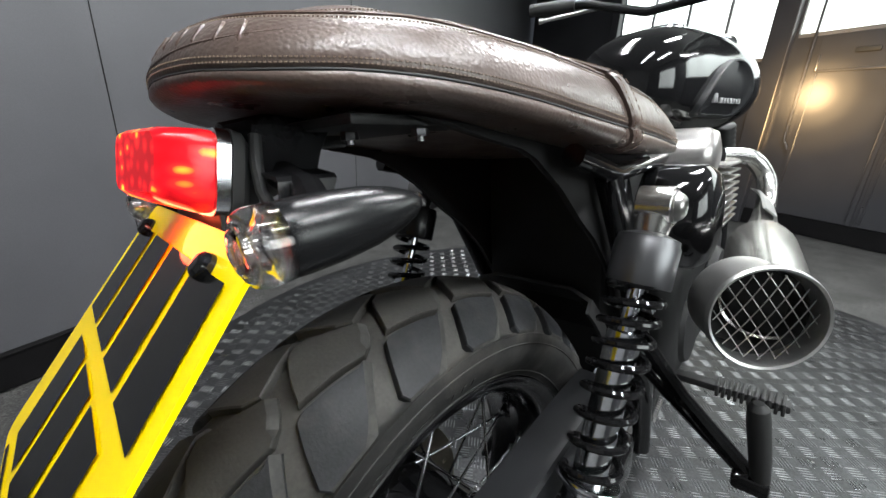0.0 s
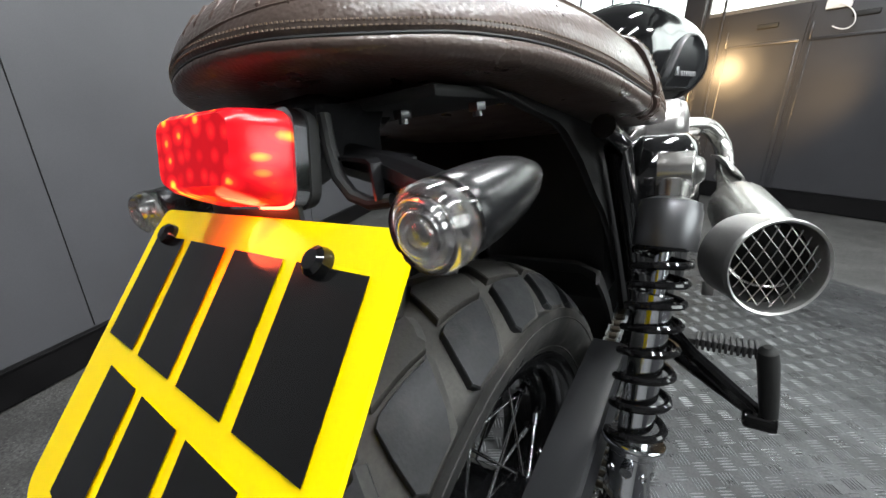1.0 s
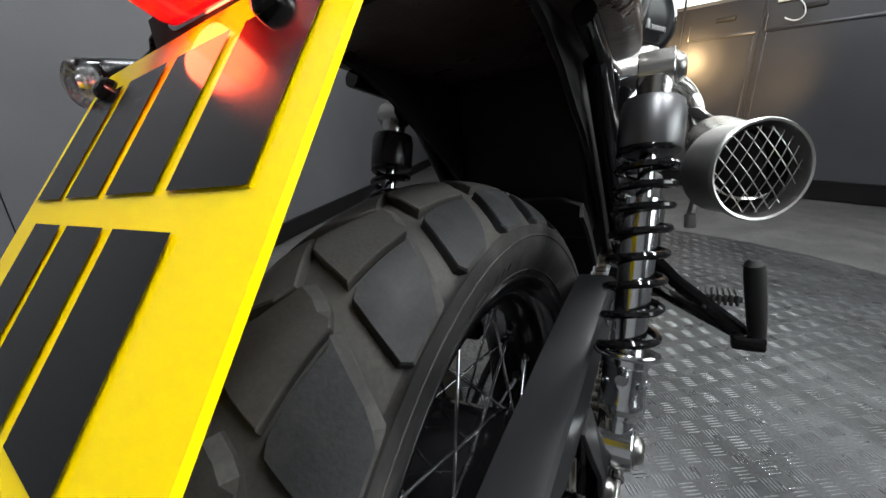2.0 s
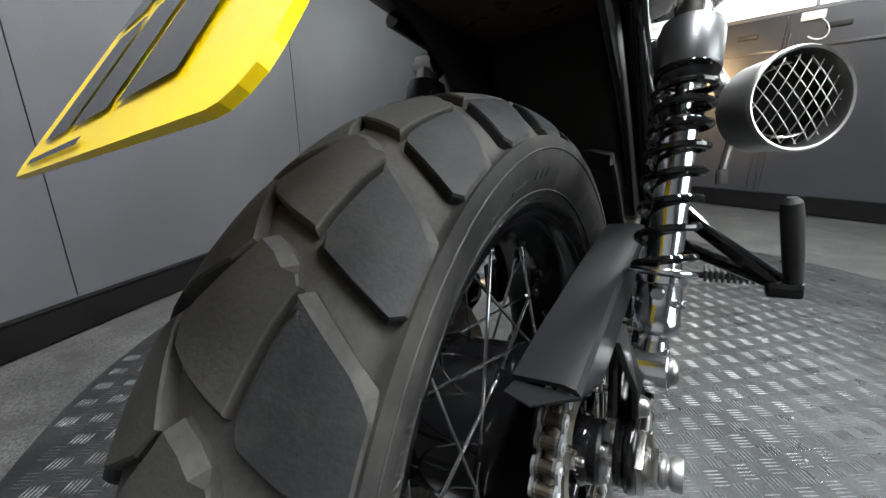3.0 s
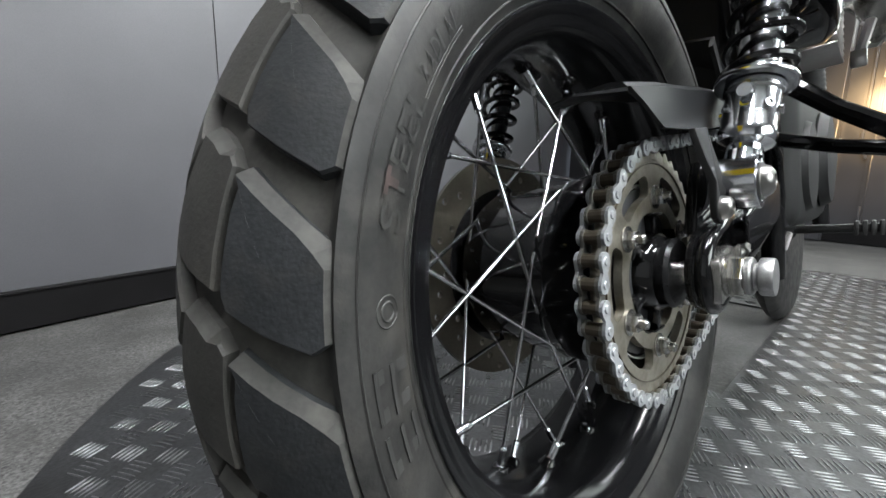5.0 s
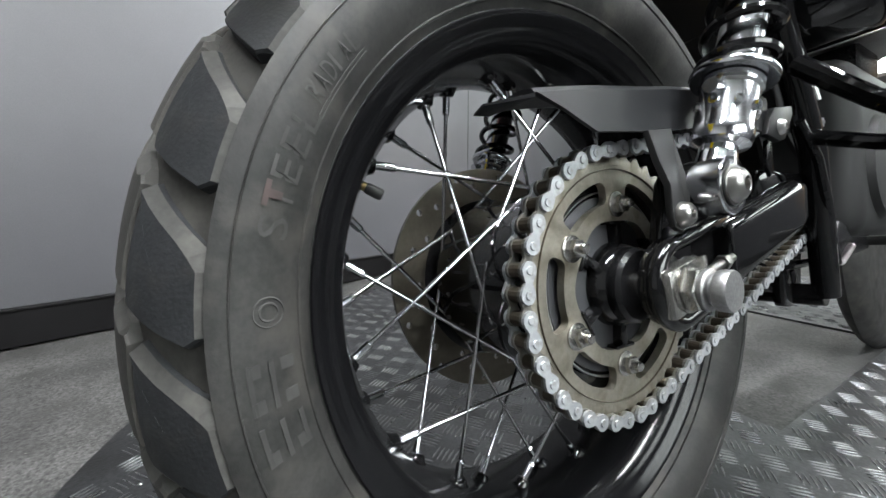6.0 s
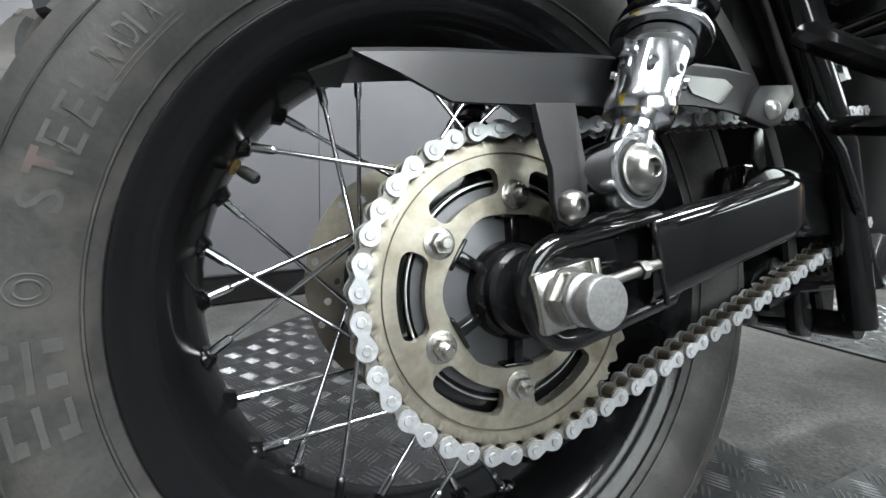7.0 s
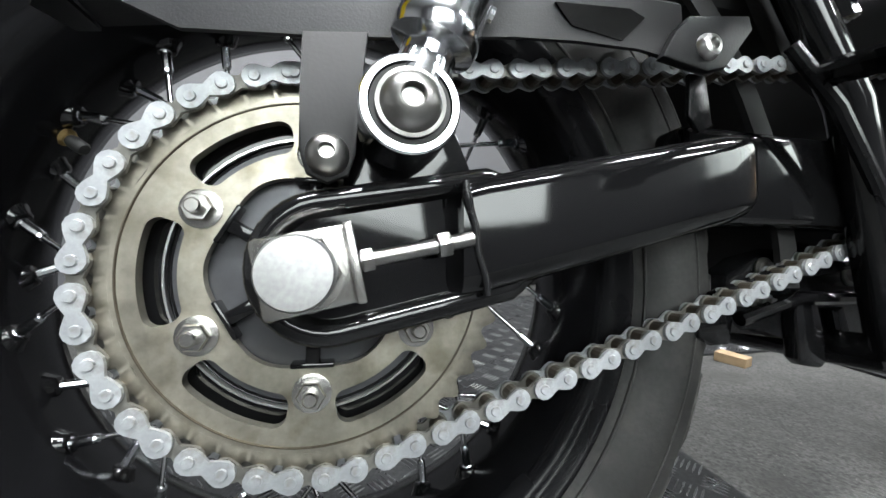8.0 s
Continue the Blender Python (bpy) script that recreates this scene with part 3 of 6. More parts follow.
def turntable():
    """A round tread plate with a square opening, and raised bars in groups of five."""
    t = tagged(new("turntable"), "round five-bar tread plate turntable let into the floor", "turntable")
    bm = bmesh.new()
    x0, x1, y0, y1 = HOLE
    out, inn = disc_outline(), []
    c = ((x0 + x1) / 2, (y0 + y1) / 2)
    for x, y in out:
        dx, dy = x - c[0], y - c[1]
        k = min(((x1 - c[0]) / dx if dx > 0 else (x0 - c[0]) / dx) if dx else 9e9, ((y1 - c[1]) / dy if dy > 0 else (y0 - c[1]) / dy) if dy else 9e9)
        inn.append((c[0] + dx * k, c[1] + dy * k))
    for cx, cy in ((x0, y0), (x0, y1), (x1, y0), (x1, y1)):
        best = min(range(len(inn)), key=lambda i: (inn[i][0] - cx) ** 2 + (inn[i][1] - cy) ** 2)
        inn[best] = (cx, cy)
    rows = [[bm.verts.new((x, y, z)) for x, y in ring] for ring, z in ((inn, -0.0075), (inn, -0.0008), (out, -0.0008), (out, -0.0075))]
    for p, q in zip(rows, rows[1:]):
        for i in range(len(p)):
            bm.faces.new((p[i], p[(i + 1) % len(p)], q[(i + 1) % len(p)], q[i]))
    part("deck", bm, M["plate"], t, smooth=False)
    verts, faces = [], []
    pitch, length, wide, high = 0.046, 0.032, 0.0030, 0.0015
    nx = int(DISC_R / pitch) + 2
    for i in range(-nx, nx + 1):
        for j in range(-nx, nx + 1):
            gx, gy = DISC_C[0] + i * pitch, DISC_C[1] + j * pitch
            if math.hypot(gx - DISC_C[0], gy - DISC_C[1]) > DISC_R - 0.03:
                continue
            if x0 - 0.02 < gx < x1 + 0.02 and y0 - 0.02 < gy < y1 + 0.02:
                continue
            along = (i + j) % 2
            for b in range(5):
                o = (b - 2) * 0.0078
                ux, uy = (0.819, 0.574) if along else (-0.574, 0.819)
                px, py = gx - uy * o, gy + ux * o
                k = len(verts)
                for s, w, h in ((-0.5, 0.1, 0.0), (-0.22, 0.5, 0.0), (0.22, 0.5, 0.0), (0.5, 0.1, 0.0)):
                    for e in (-1, 1):
                        verts.append((px + ux * length * s - uy * wide * w * e, py + uy * length * s + ux * wide * w * e, -0.0006))
                for s in (-0.4, -0.2, 0.2, 0.4):
                    hh = high if abs(s) < 0.3 else high * 0.7
                    for e in (-1, 1):
                        verts.append((px + ux * length * s - uy * wide * 0.18 * e, py + uy * length * s + ux * wide * 0.18 * e, -0.0008 + hh))
                for a in range(3):
                    faces.append((k + 2 * a + 8, k + 2 * a + 10, k + 2 * a + 11, k + 2 * a + 9))
                    faces.append((k + 2 * a, k + 2 * a + 2, k + 2 * a + 10, k + 2 * a + 8))
                    faces.append((k + 2 * a + 9, k + 2 * a + 11, k + 2 * a + 3, k + 2 * a + 1))
                faces.append((k, k + 8, k + 9, k + 1))
                faces.append((k + 6, k + 7, k + 15, k + 14))
    me = bpy.data.meshes.new("tread_pattern")
    me.from_pydata(verts, [], faces)
    me.materials.append(M["plate_bar"])
    ob = new("tread_pattern", me)
    ob.parent = t
    tagged(ob, "raised five-bar tread pattern", kind="stuff")
    # even rows of small steel domes, standing for grit on the deck
    bm = bmesh.new()
    for i in range(26):
        a = 2 * math.pi * i / 26 + 0.1
        lathe(bm, [(0.0030, -0.0006), (0.0030, 0.0006), (0.0020, 0.0014), (0, 0.0016)], (DISC_C[0] + 0.93 * DISC_R * math.cos(a), DISC_C[1] + 0.93 * DISC_R * math.sin(a), 0), (0, 0, 1), 8)
    for i in range(9):
        lathe(bm, [(0.0030, -0.0006), (0.0030, 0.0006), (0.0020, 0.0014), (0, 0.0016)], (HOLE[1] + 0.03, HOLE[2] + 0.02 + i * 0.105, 0), (0, 0, 1), 8)
        lathe(bm, [(0.0030, -0.0006), (0.0030, 0.0006), (0.0020, 0.0014), (0, 0.0016)], (HOLE[1] + 0.36, HOLE[2] - 0.25 + i * 0.14, 0), (0, 0, 1), 8)
    tagged(part("rivets", bm, M["bolt"], t), kind="stuff")
    return t


turntable()
bm = bmesh.new()
box(bm, (-0.038, -0.022, -0.008), (0.038, 0.022, 0.018), 0.002, m=pose(-0.56, 1.06, 0, 0, 0, 20))
tagged(link_mesh("wood_block", bm, M["wood"], smooth=False), "small raw pine block lying on the concrete", "wood block")

# one housing above each tube, the added one included
for place, power in TUBES:
    t = tagged(new("ceiling_light"), "unseen slim white ceiling tube light", "light", "ceiling tube lights")
    t.location = (place[0], place[1], 2.75)
    bm = bmesh.new()
    box(bm, (-0.07, -0.65, -0.19), (0.07, 0.65, -0.002), 0.004)
    part("housing", bm, M["cable"], t)

# ---------------------------------------------------------------- motorcycle
moto = tagged(new("motorcycle"), "black retro motorcycle with brown leather seat leaning on its stand", "motorcycle")
moto.matrix_world = LEAN

# tyre: crown arc, shoulder, sidewall and bead, turned about the axle
CROWN_R, CROWN_C = 0.0985, 0.2235       # radius of the crown's arc and the radius at which its centre runs
EDGE = radians(54.3)


def crown(v, depth=0.0):
    a = EDGE * v
    return (CROWN_R - depth) * math.sin(a), CROWN_C + (CROWN_R - depth) * math.cos(a)


bm = bmesh.new()
prof = [(0.214, 0.050), (0.224, 0.0605), (0.232, 0.0655), (0.240, 0.0725), (0.252, 0.0785), (0.262, 0.0812), (0.272, 0.0818), (0.2785, 0.0808)]
side = list(prof)
for k in range(10, -11, -1):
    x, r = crown(k / 10 * 0.98, 0.0072)
    side.append((r, x))
side += [(r, -x) for r, x in prof[::-1]]
lathe(bm, side, (0, 0, AXLE_Z), (1, 0, 0), 144)
tyre = part("tyre", bm, M["rubber"], moto, "worn black block-tread tyre", angle=60)
tyre.data.materials.append(M["groove"])
for f in tyre.data.polygons:        # dust lies on the groove floor between the blocks
    f.material_index = int(math.hypot(f.center.y, f.center.z - AXLE_Z) > 0.2795)
for r, x, w in ((0.2685, 0.0816, 0.0007), (0.2345, 0.0682, 0.0009), (0.2275, 0.0632, 0.0009)):
    bm = bmesh.new()
    lathe(bm, [(r + w, x - 0.001), (r + w, x + 0.0004), (r, x + 0.0009), (r - w, x + 0.0004), (r - w, x - 0.001)], (0, 0, AXLE_Z), (1, 0, 0), 144)
    part("bead_line", bm, M["rubber"], tyre)

PITCHES = 24
STEP = 360 / PITCHES
SHOULDER = [(0.01, 0.56), (0.20, 0.78), (0.41, 1.02), (0.70, 1.02), (0.97, 1.02), (1.03, 0.93), (0.91, 0.70), (0.79, 0.505), (0.70, 0.475), (0.50, 0.485), (0.25, 0.51)]
CENTRE = [(-0.25, 0.20), (0.04, 0.045), (0.33, -0.115), (0.47, -0.03), (0.59, 0.19), (0.69, 0.415), (0.50, 0.43), (0.25, 0.455), (0.02, 0.49), (-0.10, 0.42), (-0.18, 0.33)]


def tread_mesh(name, outline, side, mat):
    """A tread block over the crown: outline in pitches round the tyre and in parts of the half width."""
    pts = []
    n = len(outline)
    for i, (u, v) in enumerate(outline):
        u2, v2 = outline[(i + 1) % n]
        pts += [(u, v), ((u + u2) / 2, (v + v2) / 2)]
    cu, cv = sum(p[0] for p in pts) / len(pts), sum(p[1] for p in pts) / len(pts)

    def place(u, v, depth):
        x, r = crown(v, depth)
        a = radians(u * STEP)
        return (x * side, -r * math.sin(a), r * math.cos(a))

    def shrunk(k):
        return [(cu + (u - cu) * k, cv + (v - cv) * k) for u, v in pts]

    def slope(p, q):
        """Width and drop of the chamfer on an edge: wide on the leading edge, narrow along the shoulder."""
        du, dv = q[0] - p[0], q[1] - p[1]
        nu, nv = dv * turn, -du * turn
        size = math.hypot(nu, nv)
        nu, nv = nu / size, nv / size
        width, drop = (0.078, 0.0042) if nu < -0.55 else (0.035, 0.0030) if nv > 0.75 and p[1] > 0.9 else (0.0, 0.0)
        return nu * width, nv * width, drop

    bm = bmesh.new()
    count = len(pts)
    area = sum(pts[i][0] * pts[(i + 1) % count][1] - pts[(i + 1) % count][0] * pts[i][1] for i in range(count))
    turn = 1 if area > 0 else -1
    cut = [slope(pts[i], pts[(i + 1) % count]) for i in range(count)]
    edge, crest = [], []
    for i, (u, v) in enumerate(pts):
        a, b = cut[i - 1], cut[i]
        drop = max(a[2], b[2])
        mix = 1 if a[2] == 0 or b[2] == 0 else 0.5 if a[2] == b[2] else 1
        edge.append((u, v, drop or 0.0014))
        ku, kv = (a[0] + b[0]) * mix, (a[1] + b[1]) * mix
        crest.append((cu + (u - cu) * 0.965, cv + (v - cv) * 0.965) if not drop else (u - ku, v - kv))
    rows = [[bm.verts.new(place(u, v, 0.0085)) for u, v in shrunk(1.03)], [bm.verts.new(place(u, v, d)) for u, v, d in edge], [bm.verts.new(place(u, v, 0.0)) for u, v in crest]]
    for k in (0.62, 0.31):
        rows.append([bm.verts.new(place(cu + (u - cu) * k, cv + (v - cv) * k, 0.0)) for u, v in crest])
    for n, (p, q) in enumerate(zip(rows, rows[1:])):
        for i in range(count):
            f = bm.faces.new((p[i], p[(i + 1) % count], q[(i + 1) % count], q[i]))
            f.material_index = int(n == 1 and cut[i][2] > 0)
    mid = bm.verts.new(place(cu, cv, 0.0))
    for i in range(len(pts)):
        bm.faces.new((rows[-1][i], rows[-1][(i + 1) % len(pts)], mid))
    bmesh.ops.recalc_face_normals(bm, faces=bm.faces)
    for f in bm.faces:
        f.smooth = True
    for e in bm.edges:
        if len(e.link_faces) == 2 and e.link_faces[0].normal.angle(e.link_faces[1].normal, 0) > radians(14):
            e.smooth = False
    me = bpy.data.meshes.new(name)
    bm.to_mesh(me)
    bm.free()
    me.materials.append(mat)
    me.materials.append(M["ramp"])
    return me


for outline, mat in ((SHOULDER, M["tread"]), (CENTRE, M["tread_dusty"])):
    for s, shift in ((1, 0.0), (-1, 0.5)):
        me = tread_mesh("tread_block", outline, s, mat)
        for k in range(PITCHES):
            share("tread_block", me, tyre, Matrix.Translation((0, 0, AXLE_Z)) @ Matrix.Rotation(radians(14.3 + (k + shift) * STEP), 4, "X"))


def wall_point(r, lift):
    """The sidewall's x at radius r."""
    t = [(b[0], b[1]) for b in prof]
    for (r0, x0), (r1, x1) in zip(t, t[1:]):
        if r0 <= r <= r1:
            return x0 + (x1 - x0) * (r - r0) / (r1 - r0) + lift
    return t[-1][1] + lift


def sidewall_text(word, start, r0, r1, step, mat, name="lettering"):
    """Raised letters on the sidewall, read along the tyre; start in degrees from the top towards the rear."""
    bm = bmesh.new()
    for k, ch in enumerate(word):
        if ch == " ":
            continue
        cu = bpy.data.curves.new("letter", "FONT")
        cu.body, cu.size, cu.extrude, cu.resolution_u = ch, 1.0, 0.0, 3
        tmp = new("letter", cu)
        me = bpy.data.meshes.new_from_object(tmp)
        bpy.data.objects.remove(tmp)
        xs = [v.co.x for v in me.vertices]
        if not xs:
            continue
        w0, wd = min(xs), max(max(xs) - min(xs), 0.3)
        a0 = start - k * step
        vs = []
        for lift in (0.0007, -0.0006):
            row = []
            for v in me.vertices:
                a = radians(a0 - (v.co.x - w0) / wd * step * 0.74)
                r = r0 + (r1 - r0) * min(max(v.co.y / 0.70, 0), 1)
                row.append(bm.verts.new((wall_point(r, lift), -r * math.sin(a), AXLE_Z + r * math.cos(a))))
            vs.append(row)
        for p in me.polygons:
            try:
                bm.faces.new([vs[0][i] for i in p.vertices])
            except ValueError:
                pass
        bpy.data.meshes.remove(me)
    return part(name, bm, mat, tyre, "raised moulded lettering", smooth=False)


sidewall_text("STEEL", 78.5, 0.2440, 0.2590, 3.5, M["rubber_mark"])
sidewall_text("RADIAL", 60.6, 0.2480, 0.2590, 1.8, M["rubber_mark"])
for k, (a0, a1, r0, r1) in enumerate(((98, 96.5, 0.240, 0.262), (94, 92.5, 0.240, 0.262), (98, 92.5, 0.2605, 0.263), (98, 92.5, 0.250, 0.2525), (104, 102.5, 0.240, 0.262), (104, 99.5, 0.240, 0.2425),
                                      (104, 99.5, 0.250, 0.2525), (104, 99.5, 0.260, 0.2625), (5, 4.2, 0.246, 0.253), (2, 1.2, 0.246, 0.253), (-1, -1.8, 0.246, 0.253), (16, 10, 0.2475, 0.2505), (25, 21, 0.2475, 0.2505))):
    bm = bmesh.new()
    ring = []
    for lift in (-0.0006, 0.0007):
        for a, r in ((a0, r0), ((a0 + a1) / 2, r0), (a1, r0), (a1, r1), ((a0 + a1) / 2, r1), (a0, r1)):
            ring.append(bm.verts.new((wall_point(r, lift), -r * math.sin(radians(a)), AXLE_Z + r * math.cos(radians(a)))))
    lo, hi = ring[:6], ring[6:]
    bm.faces.new(hi)
    for i in range(6):
        bm.faces.new((lo[i], lo[(i + 1) % 6], hi[(i + 1) % 6], hi[i]))
    part("moulded_bar", bm, M["rubber_mark"], tyre, smooth=False)
for r in (0.2462, 0.2442):
    bm = bmesh.new()
    sweep(bm, [(wall_point(r, 0.0), -r * math.sin(radians(a)), AXLE_Z + r * math.cos(radians(a))) for a in range(50, 63)], 0.0004, 6)
    part("mould_line", bm, M["rubber_mark"], tyre)
bm = bmesh.new()
for turn_r, thick in ((0.0075, 0.0005), (0.0045, 0.0007)):
    ring = []
    for k in range(29):
        r, a = 0.2505 + turn_r * math.sin(k * math.pi / 14), radians(87.0) + turn_r / 0.25 * math.cos(k * math.pi / 14)
        ring.append((wall_point(r, 0.0), -r * math.sin(a), AXLE_Z + r * math.cos(a)))
    sweep(bm, ring, thick, 6)
part("roundel", bm, M["rubber_mark"], tyre)
bm = bmesh.new()
for a0, a1, r0, r1 in ((75.0, 72.0, 0.2565, 0.2592), (74.0, 73.0, 0.2500, 0.2565)):
    vs = [bm.verts.new((wall_point(r, 0.0010), -r * math.sin(radians(a)), AXLE_Z + r * math.cos(radians(a)))) for a, r in ((a0, r0), (a1, r0), (a1, r1), (a0, r1))]
    bm.faces.new(vs)
part("red_mark", bm, M["red_mark"], tyre, "faded red paint mark", smooth=False)

# rim with dimples for the nipples
RIM = [(0.2285, 0.0600), (0.2290, 0.0630), (0.2265, 0.0650), (0.2230, 0.0640), (0.2190, 0.0590), (0.2150, 0.0575), (0.2070, 0.0540), (0.2020, 0.0400), (0.1965, 0.0220), (0.1945, 0.0)]
bm = bmesh.new()
lathe(bm, RIM + [(r, -x) for r, x in RIM[-2::-1]] + [(0.212, -0.050), (0.204, 0.0), (0.212, 0.050)], (0, 0, AXLE_Z), (1, 0, 0), 128, close=True)
rim = part("wheel_rim", bm, M["rim_black"], moto, "gloss black spoked wheel rim", angle=50)

# hub with drum, ribs and bearing boss
bm = bmesh.new()
lathe(bm, [(0.020, -0.075), (0.042, -0.073), (0.050, -0.062), (0.074, -0.054), (0.081, -0.049), (0.083, -0.040), (0.081, -0.020), (0.082, 0.005), (0.0835, 0.024), (0.084, 0.034), (0.085, 0.040),
           (0.085, 0.048), (0.0865, 0.080), (0.0850, 0.0885), (0.066, 0.0895), (0.060, 0.0870), (0.034, 0.0880), (0.0320, 0.1050), (0.029, 0.1090), (0.0, 0.1090)], (0, 0, AXLE_Z), (1, 0, 0), 64)
hub = part("wheel_hub", bm, M["gloss_black"], moto, "gloss black wheel hub")
bm = bmesh.new()
lathe(bm, [(0.0700, 0.0888), (0.0700, 0.0912), (0.0585, 0.0920), (0.0490, 0.0940), (0.0330, 0.0950), (0.0330, 0.0900)], (0, 0, AXLE_Z), (1, 0, 0), 64)
part("carrier_face", bm, M["carrier"], hub, "grey cast sprocket carrier")
for k in range(6):
    bm = bmesh.new()
    m = rot_axle(60 * k)
    box(bm, (0.090, -0.0036, AXLE_Z + 0.030), (0.1030, 0.0036, AXLE_Z + 0.0475), 0.0014, m=m)
    box(bm, (0.090, -0.0110, AXLE_Z + 0.0470), (0.1035, 0.0110, AXLE_Z + 0.0498), 0.001, m=m)
    part("carrier_rib", bm, M["gloss_black"], hub)
bm = bmesh.new()
lathe(bm, [(0.0728, 0.0900), (0.0728, 0.0935), (0.0740, 0.0935), (0.0740, 0.0900)], (0, 0, AXLE_Z), (1, 0, 0), 64)
part("drum_ring", bm, M["alloy"], hub, "bright machined drum edge")
bm = bmesh.new()
lathe(bm, [(0.0260, 0.1050), (0.0285, 0.1160), (0.0260, 0.1190), (0.0, 0.1190)], (0, 0, AXLE_Z), (1, 0, 0), 48)
part("bearing_cap", bm, M["satin_black"], hub)

# brake disc with drilled holes on the far side
bm = bmesh.new()
faces = []
for k in range(36):                 # sectors, each with one drilled hole at one of three radii
    t0, hole_r = 10.0 * k, (0.0925, 0.1035, 0.1145)[k % 3]
    hole, edge = [], []
    for q in range(16):
        a = 2 * math.pi * q / 16
        ca, sa = math.cos(a), math.sin(a)
        s = 1 / max(abs(ca), abs(sa))
        r_edge = hole_r + (0.122 - hole_r if sa > 0 else hole_r - 0.085) * sa * s
        for row, deg, r in ((hole, t0 + 1.9 * ca * 0.1035 / hole_r, hole_r + 0.0034 * sa), (edge, t0 + 5 * ca * s, r_edge)):
            row.append(bm.verts.new((-0.066, -r * math.sin(radians(deg)), AXLE_Z + r * math.cos(radians(deg)))))
    for q in range(16):
        faces.append(bm.faces.new((hole[q], hole[(q + 1) % 16], edge[(q + 1) % 16], edge[q])))
bmesh.ops.remove_doubles(bm, verts=bm.verts, dist=0.00005)
ex = bmesh.ops.extrude_face_region(bm, geom=list(bm.faces))
bmesh.ops.translate(bm, verts=[g for g in ex["geom"] if isinstance(g, bmesh.types.BMVert)], vec=(0.005, 0, 0))
part("brake_disc", bm, M["disc"], moto, "drilled steel brake disc", smooth=False)
bm = bmesh.new()
lathe(bm, [(0.050, -0.068), (0.085, -0.0665), (0.087, -0.060), (0.050, -0.058)], (0, 0, AXLE_Z), (1, 0, 0), 48)
part("disc_carrier", bm, M["satin_black"], moto)

# spokes laced from both flanges, with nipples in the rim
bm_s = bmesh.new()
sweep(bm_s, [(0, 0, 0), (0, 0, 1)], 1.0, 8)
me_spoke = bpy.data.meshes.new("spoke")
bm_s.to_mesh(me_spoke)
bm_s.free()
me_spoke.materials.append(M["spoke"])
for p in me_spoke.polygons:
    p.use_smooth = True
bm_s = bmesh.new()
lathe(bm_s, [(0.0, -0.004), (0.0052, -0.004), (0.0052, 0.004), (0.0034, 0.006), (0.0034, 0.020), (0.0027, 0.022), (0, 0.022)], (0, 0, 0), (0, 0, 1), 10)
me_nip = bpy.data.meshes.new("nipple")
bm_s.to_mesh(me_nip)
bm_s.free()
me_nip.materials.append(M["chrome"])
bm_s = bmesh.new()
lathe(bm_s, [(0.0135, -0.0065), (0.0105, -0.0030), (0.0082, 0.0010), (0.0072, 0.0042), (0.0060, 0.0054), (0, 0.0054)], (0, 0, 0), (0, 0, 1), 16)
me_seat = bpy.data.meshes.new("nipple_seat")
bm_s.to_mesh(me_seat)
bm_s.free()
me_seat.materials.append(M["gloss_black"])
for p in me_seat.polygons:
    p.use_smooth = True


def polar(r, deg, x):
    return Vector((x, -r * math.sin(radians(deg)), AXLE_Z + r * math.cos(radians(deg))))


SPOKES = 32
for k in range(SPOKES):
    a = 360 / SPOKES * k + 1.3
    right = k % 2 == 1
    lead = 74 if (k // 2) % 2 == 1 else -74
    outer = polar(0.1965, a, 0.008 if right else -0.008)
    inner = polar(0.084 if right else 0.074, a + lead, 0.038 if right else -0.052)
    d = inner - outer
    q = d.to_track_quat("Z", "Y").to_matrix().to_4x4()
    share("nipple_seat", me_seat, rim, Matrix.Translation(outer) @ q)
    share("nipple", me_nip, rim, Matrix.Translation(outer) @ q)
    share("spoke", me_spoke, rim, Matrix.Translation(outer + d.normalized() * 0.018) @ q @ Matrix.Diagonal((0.0019, 0.0019, d.length - 0.018, 1)))
v0 = polar(0.1975, 62.0, 0.002)
v1 = polar(0.170, 62.8, 0.013)
bm = bmesh.new()
d = v1 - v0
lathe(bm, [(0.0065, 0), (0.0065, 0.004), (0.0036, 0.006), (0.0036, 0.010), (0, 0.010)], v0, d, 12)
part("tyre_valve", bm, M["brass"], rim, "brass tyre valve")
bm = bmesh.new()
lathe(bm, [(0.0042, 0.009), (0.0046, 0.011), (0.0046, 0.021), (0.0034, 0.023), (0, 0.023)], v0, d, 12)
part("valve_cap", bm, M["matt_black"], rim)

# sprocket with teeth and six slots
SPX = 0.0985
TEETH, PITCH = 41, 0.015875
R_CH = PITCH / 2 / math.sin(math.pi / TEETH)
bm = bmesh.new()
R_IN, R_MID, SLOT_IN, SLOT_OUT, SLOT_HALF = 0.0510, 0.0930, 0.0640, 0.0815, 20.5


def on_sprocket(r, deg):
    a = radians(deg)
    return bm.verts.new((SPX - 0.0036, -r * math.sin(a), AXLE_Z + r * math.cos(a)))


